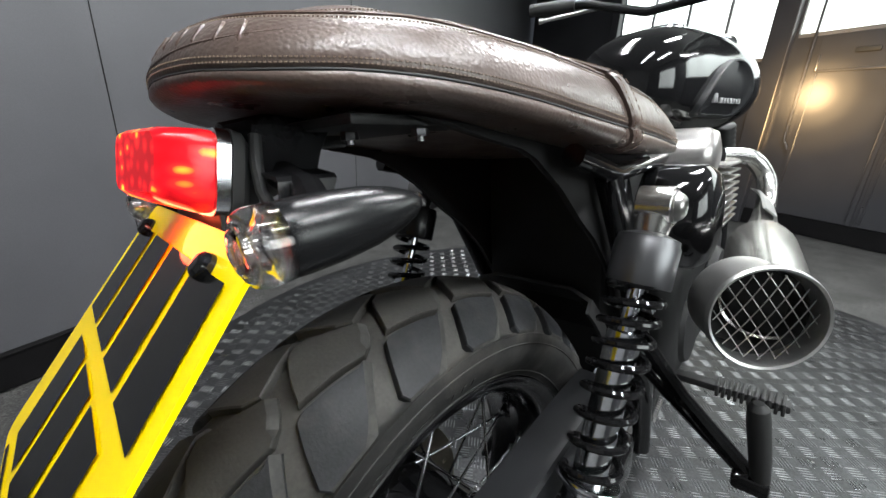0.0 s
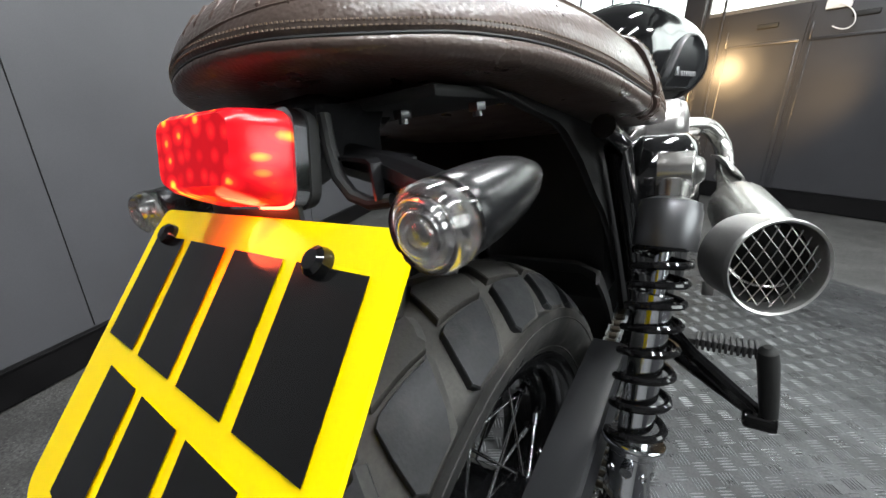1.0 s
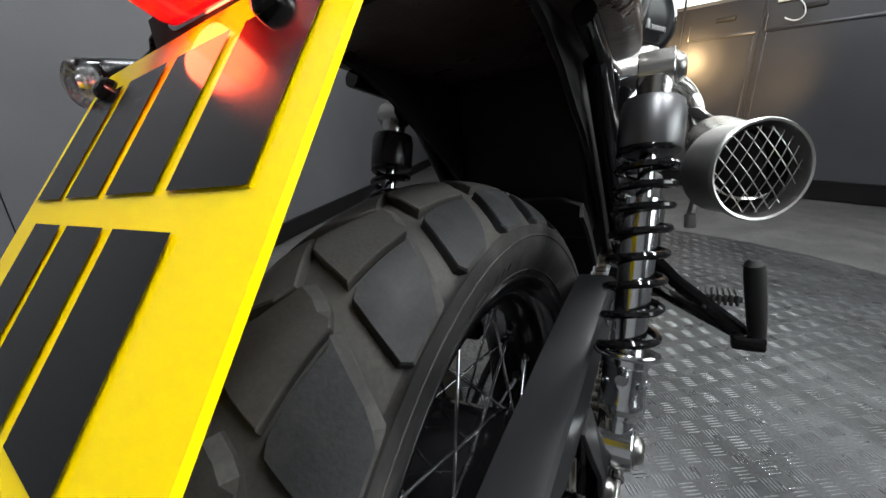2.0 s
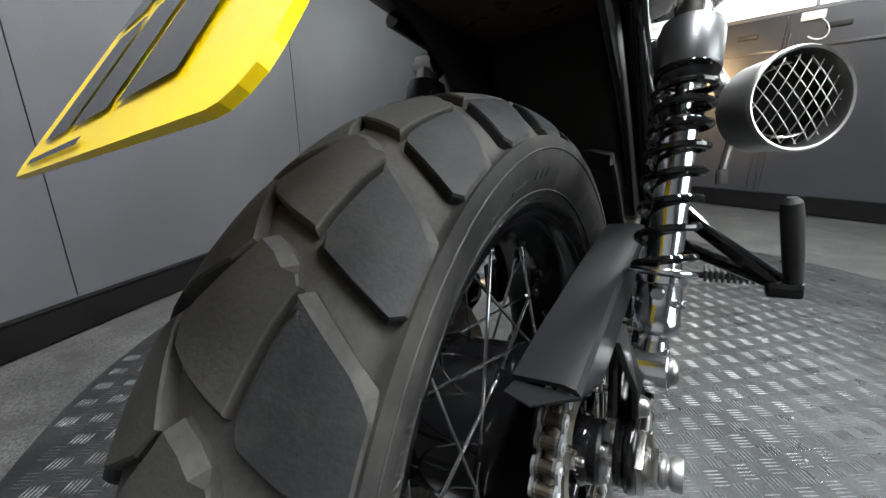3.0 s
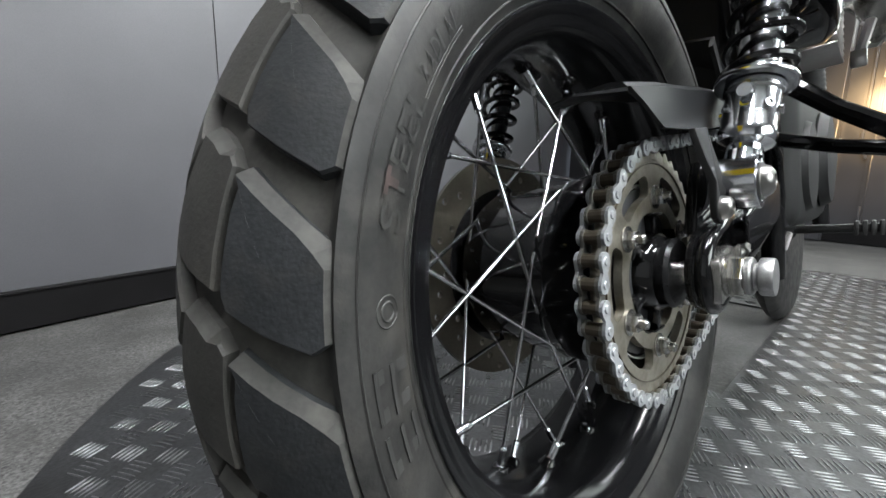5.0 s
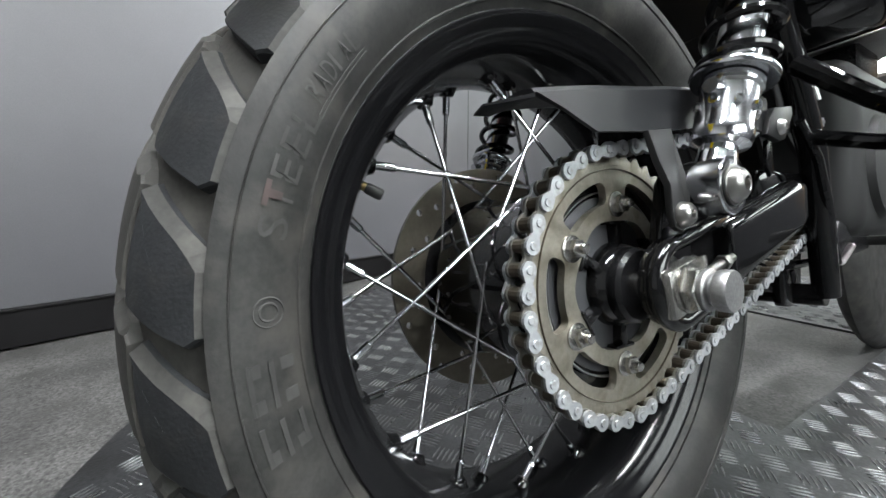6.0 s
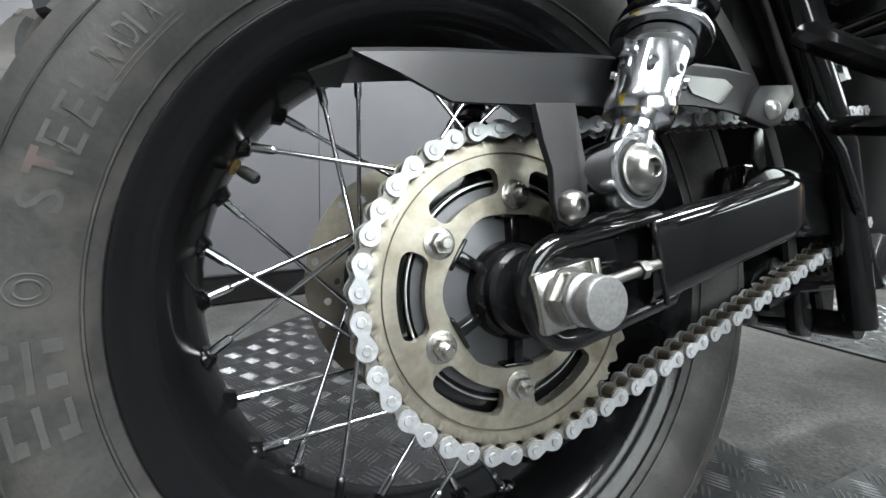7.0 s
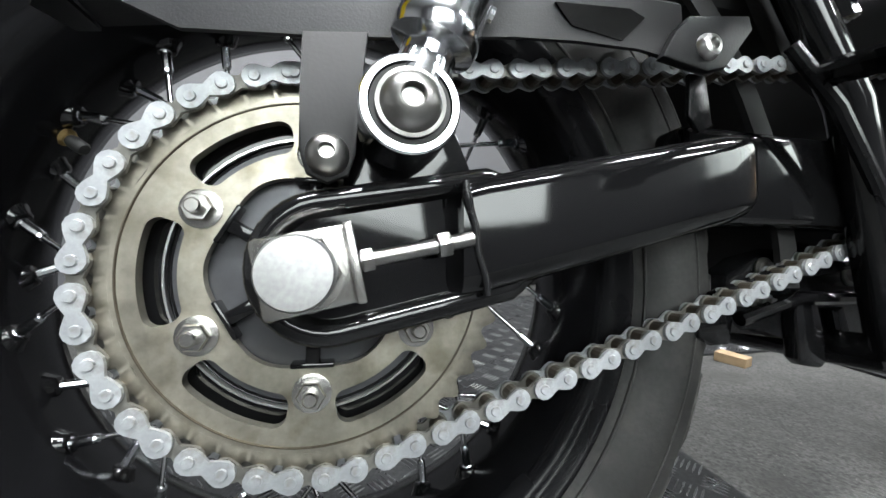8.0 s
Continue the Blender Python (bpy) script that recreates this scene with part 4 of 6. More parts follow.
faces = []
half_t, half_r, mid_r, round_t = SLOT_HALF, (SLOT_OUT - SLOT_IN) / 2, (SLOT_OUT + SLOT_IN) / 2, 5.0
for k in range(6):                          # six sectors, each with one round-ended slot
    inner, outer = [], []
    for cx, cy, a0 in ((1, 1, 0), (-1, 1, 90), (-1, -1, 180), (1, -1, 270)):
        for q in range(9 + (14 if a0 in (0, 180) else 0)):
            a = radians(a0 + 90 * min(q, 8) / 8)
            t = cx * (half_t - round_t) * (1 - max(q - 8, 0) / 7.5) + round_t * math.cos(a)
            h = cy * (half_r - half_r * 0.75) + half_r * 0.75 * math.sin(a)
            tn, hn = t / half_t, h / half_r
            s = 1 / max(abs(tn), abs(hn))
            ot, oh = tn * s * 30, hn * s
            inner.append(on_sprocket(mid_r + h, 60 * k + 30 + t))
            edge = R_MID if oh > 0 else R_IN - 0.0016 * math.cos(radians(6 * (30 + ot)))
            outer.append(on_sprocket(mid_r + (edge - mid_r) * abs(oh), 60 * k + 30 + ot))
    n = len(inner)
    for q in range(n):
        faces.append(bm.faces.new((inner[q], inner[(q + 1) % n], outer[(q + 1) % n], outer[q])))
bmesh.ops.recalc_face_normals(bm, faces=faces)
bmesh.ops.remove_doubles(bm, verts=bm.verts, dist=0.00005)
faces = list(bm.faces)
ex = bmesh.ops.extrude_face_region(bm, geom=faces)
bmesh.ops.translate(bm, verts=[g for g in ex["geom"] if isinstance(g, bmesh.types.BMVert)], vec=(0.0066, 0, 0))
bmesh.ops.delete(bm, geom=[v for v in bm.verts if not v.link_faces], context="VERTS")
sprocket = part("sprocket", bm, M["sprocket"], moto, "dull bronze toothed sprocket with six slots", angle=30)
bm = bmesh.new()
N = TEETH * 8
loops = []
for x, tooth in ((SPX - 0.0036, 0), (SPX + 0.0030, 0), (SPX + 0.0030, 1), (SPX + 0.0014, 2), (SPX - 0.0020, 2), (SPX - 0.0036, 1)):
    loop = []
    for i in range(N):
        a = 2 * math.pi * i / N
        r = (R_MID, 0.0985, R_CH - 0.0016 + 0.0034 * math.cos(TEETH * a))[tooth]
        loop.append(bm.verts.new((x, -r * math.sin(a), AXLE_Z + r * math.cos(a))))
    loops.append(loop)
for p, q in zip(loops, loops[1:] + loops[:1]):
    for i in range(N):
        bm.faces.new((p[i], p[(i + 1) % N], q[(i + 1) % N], q[i]))
part("tooth_ring", bm, M["sprocket"], sprocket, "toothed outer ring", angle=40)
bm = bmesh.new()
lathe(bm, [(0.0905, SPX + 0.0030), (0.0903, SPX + 0.0042), (0.0898, SPX + 0.0042), (0.0895, SPX + 0.0030)], (0, 0, AXLE_Z), (1, 0, 0), 96)
part("machined_line", bm, M["chain_dark"], sprocket)
for k in range(6):
    p = polar(0.0625, 60 * k, SPX + 0.0030)
    bm = bmesh.new()
    lathe(bm, [(0.0, 0.0), (0.0100, 0.0), (0.0100, 0.0012), (0.0085, 0.0016), (0, 0.0016)], p, (1, 0, 0), 20)
    hex_nut(bm, p + Vector((0.0014, 0, 0)), (1, 0, 0), 0.0125, 0.0065)
    lathe(bm, [(0.0038, 0.0), (0.0038, 0.0125), (0.0030, 0.0135), (0, 0.0135)], p, (1, 0, 0), 14)
    part("sprocket_nut", bm, M["steel"], sprocket)


# chain: links of two plates with rollers and pins
def link_mesh_data(half, outer):
    bm = bmesh.new()
    n = 9
    outline = []
    for sgn in (1, -1):
        for i in range(n):
            a = radians(-118 + 236 * i / (n - 1)) if sgn > 0 else radians(62 + 236 * i / (n - 1))
            outline.append((sgn * PITCH / 2 + 0.0061 * math.cos(a), 0.0061 * math.sin(a)))
        outline.append((0.0, 0.0031 * sgn))
    for s in (-1, 1):
        slab(bm, outline, s * half - 0.0011, s * half + 0.0011)
    for e in (-1, 1):
        if outer:
            lathe(bm, [(0, -half - 0.0021), (0.0026, -half - 0.0021), (0.0030, -half - 0.0014), (0.0030, half + 0.0014), (0.0026, half + 0.0021), (0, half + 0.0021)], (0, e * PITCH / 2, 0), (1, 0, 0), 10)
        else:
            lathe(bm, [(0.0050, -half), (0.0050, half)], (0, e * PITCH / 2, 0), (1, 0, 0), 12)
    bmesh.ops.recalc_face_normals(bm, faces=bm.faces)
    me = bpy.data.meshes.new("chain_link")
    for f in bm.faces:
        f.smooth = False
        f.material_index = 1 if (not outer and len(f.verts) == 4 and abs(f.normal.x) < 0.1 and abs(f.calc_center_median().x) < half * 0.5) else 0
    bm.to_mesh(me)
    bm.free()
    me.materials.append(M["chain"] if outer else M["chain_inner"])
    me.materials.append(M["chain_dark"])
    return me


FRONT_C, R_FR = Vector((0, 0.600, 0.468)), 0.0432
rear_c = Vector((0, 0, AXLE_Z))


def chain_path():
    """Points about 1 mm apart: round the rear sprocket, along the lower run, round the front one and back."""
    d = (FRONT_C - rear_c).length
    tilt = math.atan2(FRONT_C.z - rear_c.z, FRONT_C.y - rear_c.y)
    b = math.acos((R_CH - R_FR) / d)
    pts = []
    a0, a1 = tilt + b, tilt - b + 2 * math.pi
    n = int((a1 - a0) * R_CH / 0.001)
    for i in range(n + 1):
        a = a0 + (a1 - a0) * i / n
        pts.append(rear_c + Vector((0, math.cos(a), math.sin(a))) * R_CH)
    p, q = pts[-1], FRONT_C + Vector((0, math.cos(tilt - b), math.sin(tilt - b))) * R_FR
    sag = 0.006
    m = int((q - p).length / 0.001)
    for i in range(1, m):
        t = i / m
        pts.append(p.lerp(q, t) - Vector((0, 0, sag * 4 * t * (1 - t))))
    a0, a1 = tilt - b, tilt + b
    n = int((a1 - a0) * R_FR / 0.001)
    for i in range(n + 1):
        a = a0 + (a1 - a0) * i / n
        pts.append(FRONT_C + Vector((0, math.cos(a), math.sin(a))) * R_FR)
    p, q = pts[-1], pts[0]
    m = int((q - p).length / 0.001)
    for i in range(1, m):
        pts.append(p.lerp(q, i / m))
    return pts


pts = chain_path()
pins, last = [pts[0]], pts[0]
for p in pts[1:]:
    if (p - last).length >= PITCH:
        last = last + (p - last).normalized() * PITCH
        pins.append(last)
bm = bmesh.new()
lathe(bm, [(0.012, -0.004), (R_FR - 0.004, -0.0035), (R_FR, -0.002), (R_FR, 0.002), (R_FR - 0.004, 0.0035), (0.012, 0.004)], (SPX, FRONT_C.y, FRONT_C.z), (1, 0, 0), 34)
chain = part("drive_chain", bm, M["sprocket"], moto, "greyish zinc drive chain with oily rollers")
me_out, me_in = link_mesh_data(0.0088, True), link_mesh_data(0.0062, False)
for i, (p, q) in enumerate(zip(pins, pins[1:])):
    c, d = (p + q) / 2, q - p
    share("chain_link", me_out if i % 2 == 0 else me_in, chain, Matrix.Translation((SPX, c.y, c.z)) @ Matrix.Rotation(math.atan2(d.z, d.y), 4, "X"))

# axle with block, nut and cap
bm = bmesh.new()
lathe(bm, [(0.0, -0.150), (0.010, -0.150), (0.010, 0.150), (0, 0.150)], (0, 0, AXLE_Z), (1, 0, 0), 24)
axle = part("axle", bm, M["steel"], moto, "steel axle with bright nut and end cap")
SLOPE = radians(12.0)
ARM = Matrix.Translation((0, 0, AXLE_Z)) @ Matrix.Rotation(SLOPE, 4, "X")      # along the swinging arm from the axle
bm = bmesh.new()
box(bm, (0.140, -0.0190, -0.0172), (0.1515, 0.0225, 0.0172), 0.003, m=ARM)
box(bm, (0.1515, 0.0185, -0.0172), (0.1555, 0.0225, 0.0172), 0.001, m=ARM)
part("adjuster_block", bm, M["steel"], axle)
bm = bmesh.new()
lathe(bm, [(0, 0.1515), (0.0165, 0.1515), (0.0165, 0.1535), (0, 0.1535)], (0, 0, AXLE_Z), (1, 0, 0), 32)
hex_nut(bm, (0.1535, 0, AXLE_Z), (1, 0, 0), 0.0265, 0.0085)
part("axle_nut", bm, M["steel"], axle)
bm = bmesh.new()
lathe(bm, [(0.0, 0.162), (0.0128, 0.162), (0.0138, 0.1632), (0.0138, 0.1652), (0.0128, 0.1664), (0.0100, 0.1672), (0.0100, 0.1690), (0.0122, 0.1698), (0.0132, 0.1706), (0.0134, 0.1718), (0.0134, 0.1772), (0.0127, 0.1784), (0.0, 0.1787)], (0, 0, AXLE_Z), (1, 0, 0), 40)
part("axle_cap", bm, M["cap_alloy"], axle)

# swinging arm: boxed beam, slotted end, welds
def beam(bm, x, sgn):
    rings = []
    for y, z, h, w in ((0.068, 0.3350, 0.0280, 0.0125), (0.080, 0.3380, 0.0288, 0.0135), (0.150, 0.3550, 0.0272, 0.0140), (0.222, 0.3725, 0.0258, 0.0140), (0.238, 0.3765, 0.0248, 0.0125), (0.244, 0.3780, 0.0215, 0.0095)):
        r = min(0.0118, w - 0.0008)
        ring = []
        for cx, cz, a0 in ((1, 1, 0), (-1, 1, 90), (-1, -1, 180), (1, -1, 270)):
            for k in range(7):
                a = radians(a0 + 15 * k)
                ring.append((x + cx * (w - r) + r * math.cos(a), y, z + cz * (h - r) + r * math.sin(a)))
        rings.append(ring)
    loft(bm, rings)


swing = None
for sgn in (1, -1):
    bm = bmesh.new()
    beam(bm, 0.1360 * sgn, sgn)
    arm_side = part("swinging_arm", bm, M["gloss_black"], moto, "gloss black tubular swinging arm")
    swing = swing or arm_side
    bm = bmesh.new()
    box(bm, (0.098 * sgn - 0.014, 0.228, 0.352), (0.098 * sgn + 0.014, 0.44, 0.418), 0.006)
    part("pivot_end", bm, M["gloss_black"], arm_side)
for sgn in (1, -1):
    bm = bmesh.new()
    out = []
    for k in range(13):
        a = radians(90 + 180 * k / 12)
        out.append((0.009 + 0.030 * math.cos(a), 0.031 * math.sin(a)))
    out += [(0.060, -0.031), (0.088, -0.030), (0.088, 0.030), (0.060, 0.031)]
    slab(bm, out, 0.128 * sgn, 0.1385 * sgn, 0.0015)
    bmesh.ops.transform(bm, matrix=ARM, verts=bm.verts)
    part("slotted_end", bm, M["gloss_black"], swing)
    bm = bmesh.new()
    rail = []
    for k in range(17):
        a = radians(90 + 180 * k / 16)
        rail.append(ARM @ Vector((0.1405 * sgn, 0.009 + 0.0280 * math.cos(a), 0.0285 * math.sin(a))))
    rail = [ARM @ Vector((0.1330 * sgn, 0.104, 0.0215)), ARM @ Vector((0.1385 * sgn, 0.090, 0.0270))] + rail + [ARM @ Vector((0.1385 * sgn, 0.090, -0.0270)), ARM @ Vector((0.1330 * sgn, 0.104, -0.0215))]
    sweep(bm, rail, 0.0060, 12)
    part("end_flange", bm, M["gloss_black"], swing)
bm = bmesh.new()
pts = [ARM @ Vector((0.1488, 0.0755 + 0.0004 * math.sin(k * 0.22), -0.0265 + 0.053 * k / 60)) for k in range(61)]
sweep(bm, pts, [0.0019 + 0.0006 * math.exp(-((k - 52) / 5) ** 2) for k in range(61)], 12)
part("weld_bead", bm, M["satin_black"], swing)
bm = bmesh.new()
sweep(bm, [ARM @ Vector((0.1480, 0.023, 0)), ARM @ Vector((0.1480, 0.074, 0))], 0.0036, 12)
hex_nut(bm, ARM @ Vector((0.1480, 0.057, 0)), ARM.to_3x3() @ Vector((0, 1, 0)), 0.0105, 0.006)
hex_nut(bm, ARM @ Vector((0.1480, 0.0235, 0)), ARM.to_3x3() @ Vector((0, 1, 0)), 0.0095, 0.005)
part("adjuster_bolt", bm, M["bolt"], axle)
bm = bmesh.new()
slab(bm, [(0.010, 0.350), (0.022, 0.358), (0.064, 0.364), (0.078, 0.372), (0.068, 0.396), (0.052, 0.409), (0.034, 0.409), (0.022, 0.396), (0.016, 0.370)], 0.119, 0.128, 0.0015)
part("shock_lug", bm, M["gloss_black"], swing)


# shock absorbers
def shock(sgn):
    lo, hi = Vector((0.008 + 0.1420 * sgn, 0.0410, 0.3885)), Vector((0.020 + 0.1540 * sgn, 0.1590 - 0.0060 * sgn, 0.7135 - 0.0040 * sgn))
    ax = (hi - lo).normalized()
    length = (hi - lo).length
    bm = bmesh.new()
    lathe(bm, [(0.0, 0.018), (0.0115, 0.018), (0.0125, 0.024), (0.0125, 0.030), (0.0190, 0.033), (0.0200, 0.037), (0.0200, 0.043), (0.0190, 0.045), (0.0190, 0.074), (0.0205, 0.076), (0.0205, 0.082), (0.0150, 0.083), (0.0150, 0.225), (0.007, 0.226), (0.007, length - 0.03), (0.0, length - 0.03)], lo, ax, 40)
    body = part("shock_absorber", bm, M["chrome"], moto, "chromed shock absorber with black coil spring")
    bm = bmesh.new()
    a, s, u = frame_axes(ax)
    pts = []
    h0, h1 = 0.089, length - 0.070
    n = 320
    for i in range(n + 1):
        t = i / n
        ang = 2 * math.pi * 8.4 * (0.80 * t + 0.20 * t ** 3)
        rr = 0.0232
        pts.append(lo + a * (h0 + (h1 - h0) * t) + (s * math.cos(ang) + u * math.sin(ang)) * rr)
    sweep(bm, pts, 0.0036, 8)
    part("spring", bm, M["gloss_black"], body, "gloss black coil spring")
    bm = bmesh.new()
    lathe(bm, [(0.012, 0.083), (0.0272, 0.0830), (0.0282, 0.0845), (0.0282, 0.0870), (0.0272, 0.0885), (0.012, 0.0885)], lo, ax, 40)
    part("spring_seat", bm, M["chrome"], body)
    for k in range(8):
        ang = 2 * math.pi * k / 8
        out = s * math.cos(ang) + u * math.sin(ang)
        bm = bmesh.new()
        lathe(bm, [(0.0, 0), (0.0036, 0), (0.0036, 0.0022), (0.0022, 0.0022), (0.0022, 0.001), (0, 0.001)], lo + a * 0.060 + out * 0.0188, out, 10)
        part("adjuster_dimple", bm, M["chrome"], body)
    bm = bmesh.new()
    sweep(bm, [lo + a * 0.076 + Vector((0.0, -0.018, 0)), lo + a * 0.076 + Vector((0.0, -0.030, 0))], 0.0052, 12)
    part("preload_peg", bm, M["chrome"], body)
    bm = bmesh.new()
    lathe(bm, [(0.007, length - 0.072), (0.0262, length - 0.072), (0.0270, length - 0.070), (0.0270, length - 0.036), (0.0256, length - 0.033), (0.0252, length - 0.029), (0.0140, length - 0.025), (0.0, length - 0.023)], lo, ax, 44)
    # right cap in grey, left cap in black
    part("spring_cap", bm, M["shock_cap"] if sgn > 0 else M["satin_black"], body, "spring cap, grey on the right and black on the left")
    for c, r, name in ((lo, 0.0210, "lower_eye"), (hi, 0.0175, "upper_eye")):
        w = 0.0145
        bm = bmesh.new()
        lathe(bm, [(r - 0.0035, -w), (r - 0.0008, -w), (r, -w + 0.001), (r, w - 0.001), (r - 0.0008, w), (r - 0.0035, w), (r - 0.0040, w - 0.002), (r - 0.0040, -w + 0.002)], c, (1, 0, 0), 40, close=True)
        if name == "upper_eye":
            sweep(bm, [c - ax * 0.030, c - ax * 0.010], [0.0135, 0.0165], 20)
        else:
            sweep(bm, [c + ax * 0.012, c + ax * 0.026], [0.0150, 0.0125], 20)
        part(name, bm, M["chrome"] if name == "lower_eye" else M["steel"], body)
        bm = bmesh.new()
        lathe(bm, [(0.0, -w + 0.001), (r - 0.0042, -w + 0.001), (r - 0.0042, w - 0.001), (0, w - 0.001)], c, (1, 0, 0), 32)
        part("bush", bm, M["matt_black"], body)
        o = c + Vector((sgn * (w - 0.0005), 0, 0))
        bm = bmesh.new()
        lathe(bm, [(0, 0), (0.0145, 0), (0.0145, 0.0015), (0.0128, 0.0018), (0.0124, 0.0030), (0.0108, 0.0062), (0.0080, 0.0083), (0.0052, 0.0090), (0.0048, 0.0086), (0.0046, 0.0050), (0, 0.0046)], o, (sgn, 0, 0), 36)
        part("mount_bolt", bm, M["bolt"], body)
    return body


shock(1)
shock(-1)

# chain guard: folded moulding over the upper run, with bracket and front lug
bm = bmesh.new()
rings = []
for y, zt, zb in ((-0.108, 0.4485, 0.4445), (-0.085, 0.4530, 0.4375), (-0.056, 0.4580, 0.4265), (0.0, 0.4655, 0.4315), (0.035, 0.4710, 0.4355), (0.100, 0.4785, 0.4455), (0.140, 0.4830, 0.4490), (0.180, 0.4865, 0.4500), (0.212, 0.4870, 0.4460)):
    rings.append([(0.0860, y, zt + 0.001), (0.1180, y, zt + 0.0015), (0.1255, y, zt - 0.0005), (0.1285, y, zt - 0.004), (0.1300, y, zb), (0.1272, y, zb), (0.1258, y, zt - 0.0045), (0.1170, y, zt - 0.0015), (0.0860, y, zt - 0.002)])
loft(bm, rings)
guard = part("chain_guard", bm, M["guard"], moto, "dark grey moulded chain guard", angle=25)
bm = bmesh.new()
loft(bm, [[(0.087, -0.108, 0.4455), (0.1285, -0.108, 0.4443), (0.1285, -0.108, 0.4420), (0.087, -0.108, 0.4435)], [(0.085, -0.120, 0.4445), (0.104, -0.127, 0.4437), (0.104, -0.127, 0.4425), (0.085, -0.120, 0.4430)]])
part("guard_tip", bm, M["guard"], guard)
bm = bmesh.new()
slab(bm, [(-0.005, 0.431), (0.025, 0.435), (0.0220, 0.405), (0.0208, 0.388), (0.0198, 0.372), (0.0168, 0.362), (0.008, 0.3582), (-0.0008, 0.362), (-0.0038, 0.372), (-0.0038, 0.390), (-0.0045, 0.408)], 0.1285, 0.1335, 0.0012)
for v in bm.verts:                  # joggled outwards past the chain
    k = min(max((0.425 - v.co.z) / 0.035, 0.0), 1.0)
    v.co.x += 0.0125 * k * k * (3 - 2 * k)
part("bracket", bm, M["deep_black"], guard)
bm = bmesh.new()
lathe(bm, [(0, 0.1345), (0.0092, 0.1345), (0.0092, 0.1352), (0.0090, 0.1365), (0.0078, 0.1400), (0.0058, 0.1418), (0.0034, 0.1424), (0.0030, 0.1390), (0, 0.1388)], (0.0115, 0.0080, 0.3700), (1, 0, 0), 32)
part("bracket_bolt", bm, M["bolt"], guard)
bm = bmesh.new()
slab(bm, [(0.192, 0.4450), (0.202, 0.4620), (0.213, 0.4730), (0.258, 0.4800), (0.260, 0.4710), (0.238, 0.4440), (0.224, 0.4400)], 0.1275, 0.1345, 0.0018)
part("front_lug", bm, M["guard"], guard)
# black sheet laid on the face, for the shade in a moulded recess
bm = bmesh.new()
slab(bm, [(0.126, 0.4690), (0.136, 0.4570), (0.168, 0.4530), (0.184, 0.4690), (0.174, 0.4730)], 0.1292, 0.1305)
part("recess", bm, M["black_print"], guard)
bm = bmesh.new()
lathe(bm, [(0, 0.1345), (0.0082, 0.1345), (0.0080, 0.1360), (0.0060, 0.1390), (0.0034, 0.1398), (0.0028, 0.1370), (0, 0.1368)], (0, 0.2240, 0.4545), (1, 0, 0), 28)
part("front_bolt", bm, M["alloy"], guard)
bm = bmesh.new()
slab(bm, [(0.222, 0.444), (0.234, 0.444), (0.238, 0.412), (0.228, 0.407), (0.220, 0.417)], 0.1200, 0.1240, 0.001)
part("lower_tab", bm, M["satin_black"], guard)

# inner mudguard, under-seat tray and frame rails
bm = bmesh.new()
rings = []
for k in range(11):
    a = radians(-42 - 50 * k / 10)      # ahead of the wheel
    r = 0.345 + 0.01 * k / 10
    c = Vector((0, -r * math.sin(a), AXLE_Z + r * math.cos(a)))
    n = Vector((0, -math.sin(a), math.cos(a)))
    rings.append([tuple(c + n * dz + Vector((x, 0, 0))) for x, dz in ((-0.092, -0.020), (-0.090, 0.0), (-0.06, 0.012), (0.06, 0.012), (0.090, 0.0), (0.092, -0.020), (0.087, -0.020), (0.086, -0.004), (0.058, 0.007), (-0.058, 0.007), (-0.086, -0.004), (-0.087, -0.020))])
loft(bm, rings)
part("mudguard", bm, M["matt_black"], moto, "matt black inner mudguard")
bm = bmesh.new()
for sgn in (1, -1):
    slab(bm, [(-0.070, 0.786), (0.000, 0.773), (0.050, 0.766), (0.0725, 0.757), (0.117, 0.727), (0.162, 0.690), (0.205, 0.662), (0.247, 0.618), (0.300, 0.545), (0.330, 0.480), (0.400, 0.440), (0.400, 0.560), (0.380, 0.762), (0.080, 0.776)], 0.094 * sgn, 0.101 * sgn, 0.002)
box(bm, (-0.094, -0.105, 0.780), (0.094, 0.36, 0.787), 0.003)
box(bm, (-0.090, 0.26, 0.52), (0.090, 0.40, 0.76), 0.01)
part("side_panel", bm, M["deep_black"], moto, "matt black under-seat panel")
bm = bmesh.new()
for sgn in (1, -1):
    sweep(bm, [(0.126 * sgn, 0.085, 0.757), (0.122 * sgn, 0.19, 0.735), (0.105 * sgn, 0.42, 0.740), (0.06 * sgn, 0.70, 0.77)], 0.0100, 12)
    sweep(bm, [(0.118 * sgn, 0.185, 0.735), (0.120 * sgn, 0.27, 0.60), (0.122 * sgn, 0.36, 0.44), (0.118 * sgn, 0.40, 0.26)], 0.014, 12)
    sweep(bm, [(0.090 * sgn, 0.30, 0.735), (0.122 * sgn, 0.36, 0.50)], 0.010, 10)
sweep(bm, [(-0.118, 0.40, 0.26), (0.118, 0.40, 0.26)], 0.014, 12)
part("frame", bm, M["gloss_black"], moto, "gloss black tubular frame")
for (x, y, z) in ((0.048, -0.075, 0.781), (0.082, -0.045, 0.781), (0.005, -0.090, 0.781)):
    bm = bmesh.new()
    hex_nut(bm, (x, y, z), (0, 0, -1), 0.010, 0.006)
    lathe(bm, [(0.003, 0.0), (0.003, 0.009), (0, 0.009)], (x, y, z), (0, 0, -1), 10)
    part("tray_bolt", bm, M["shock_cap"], moto)

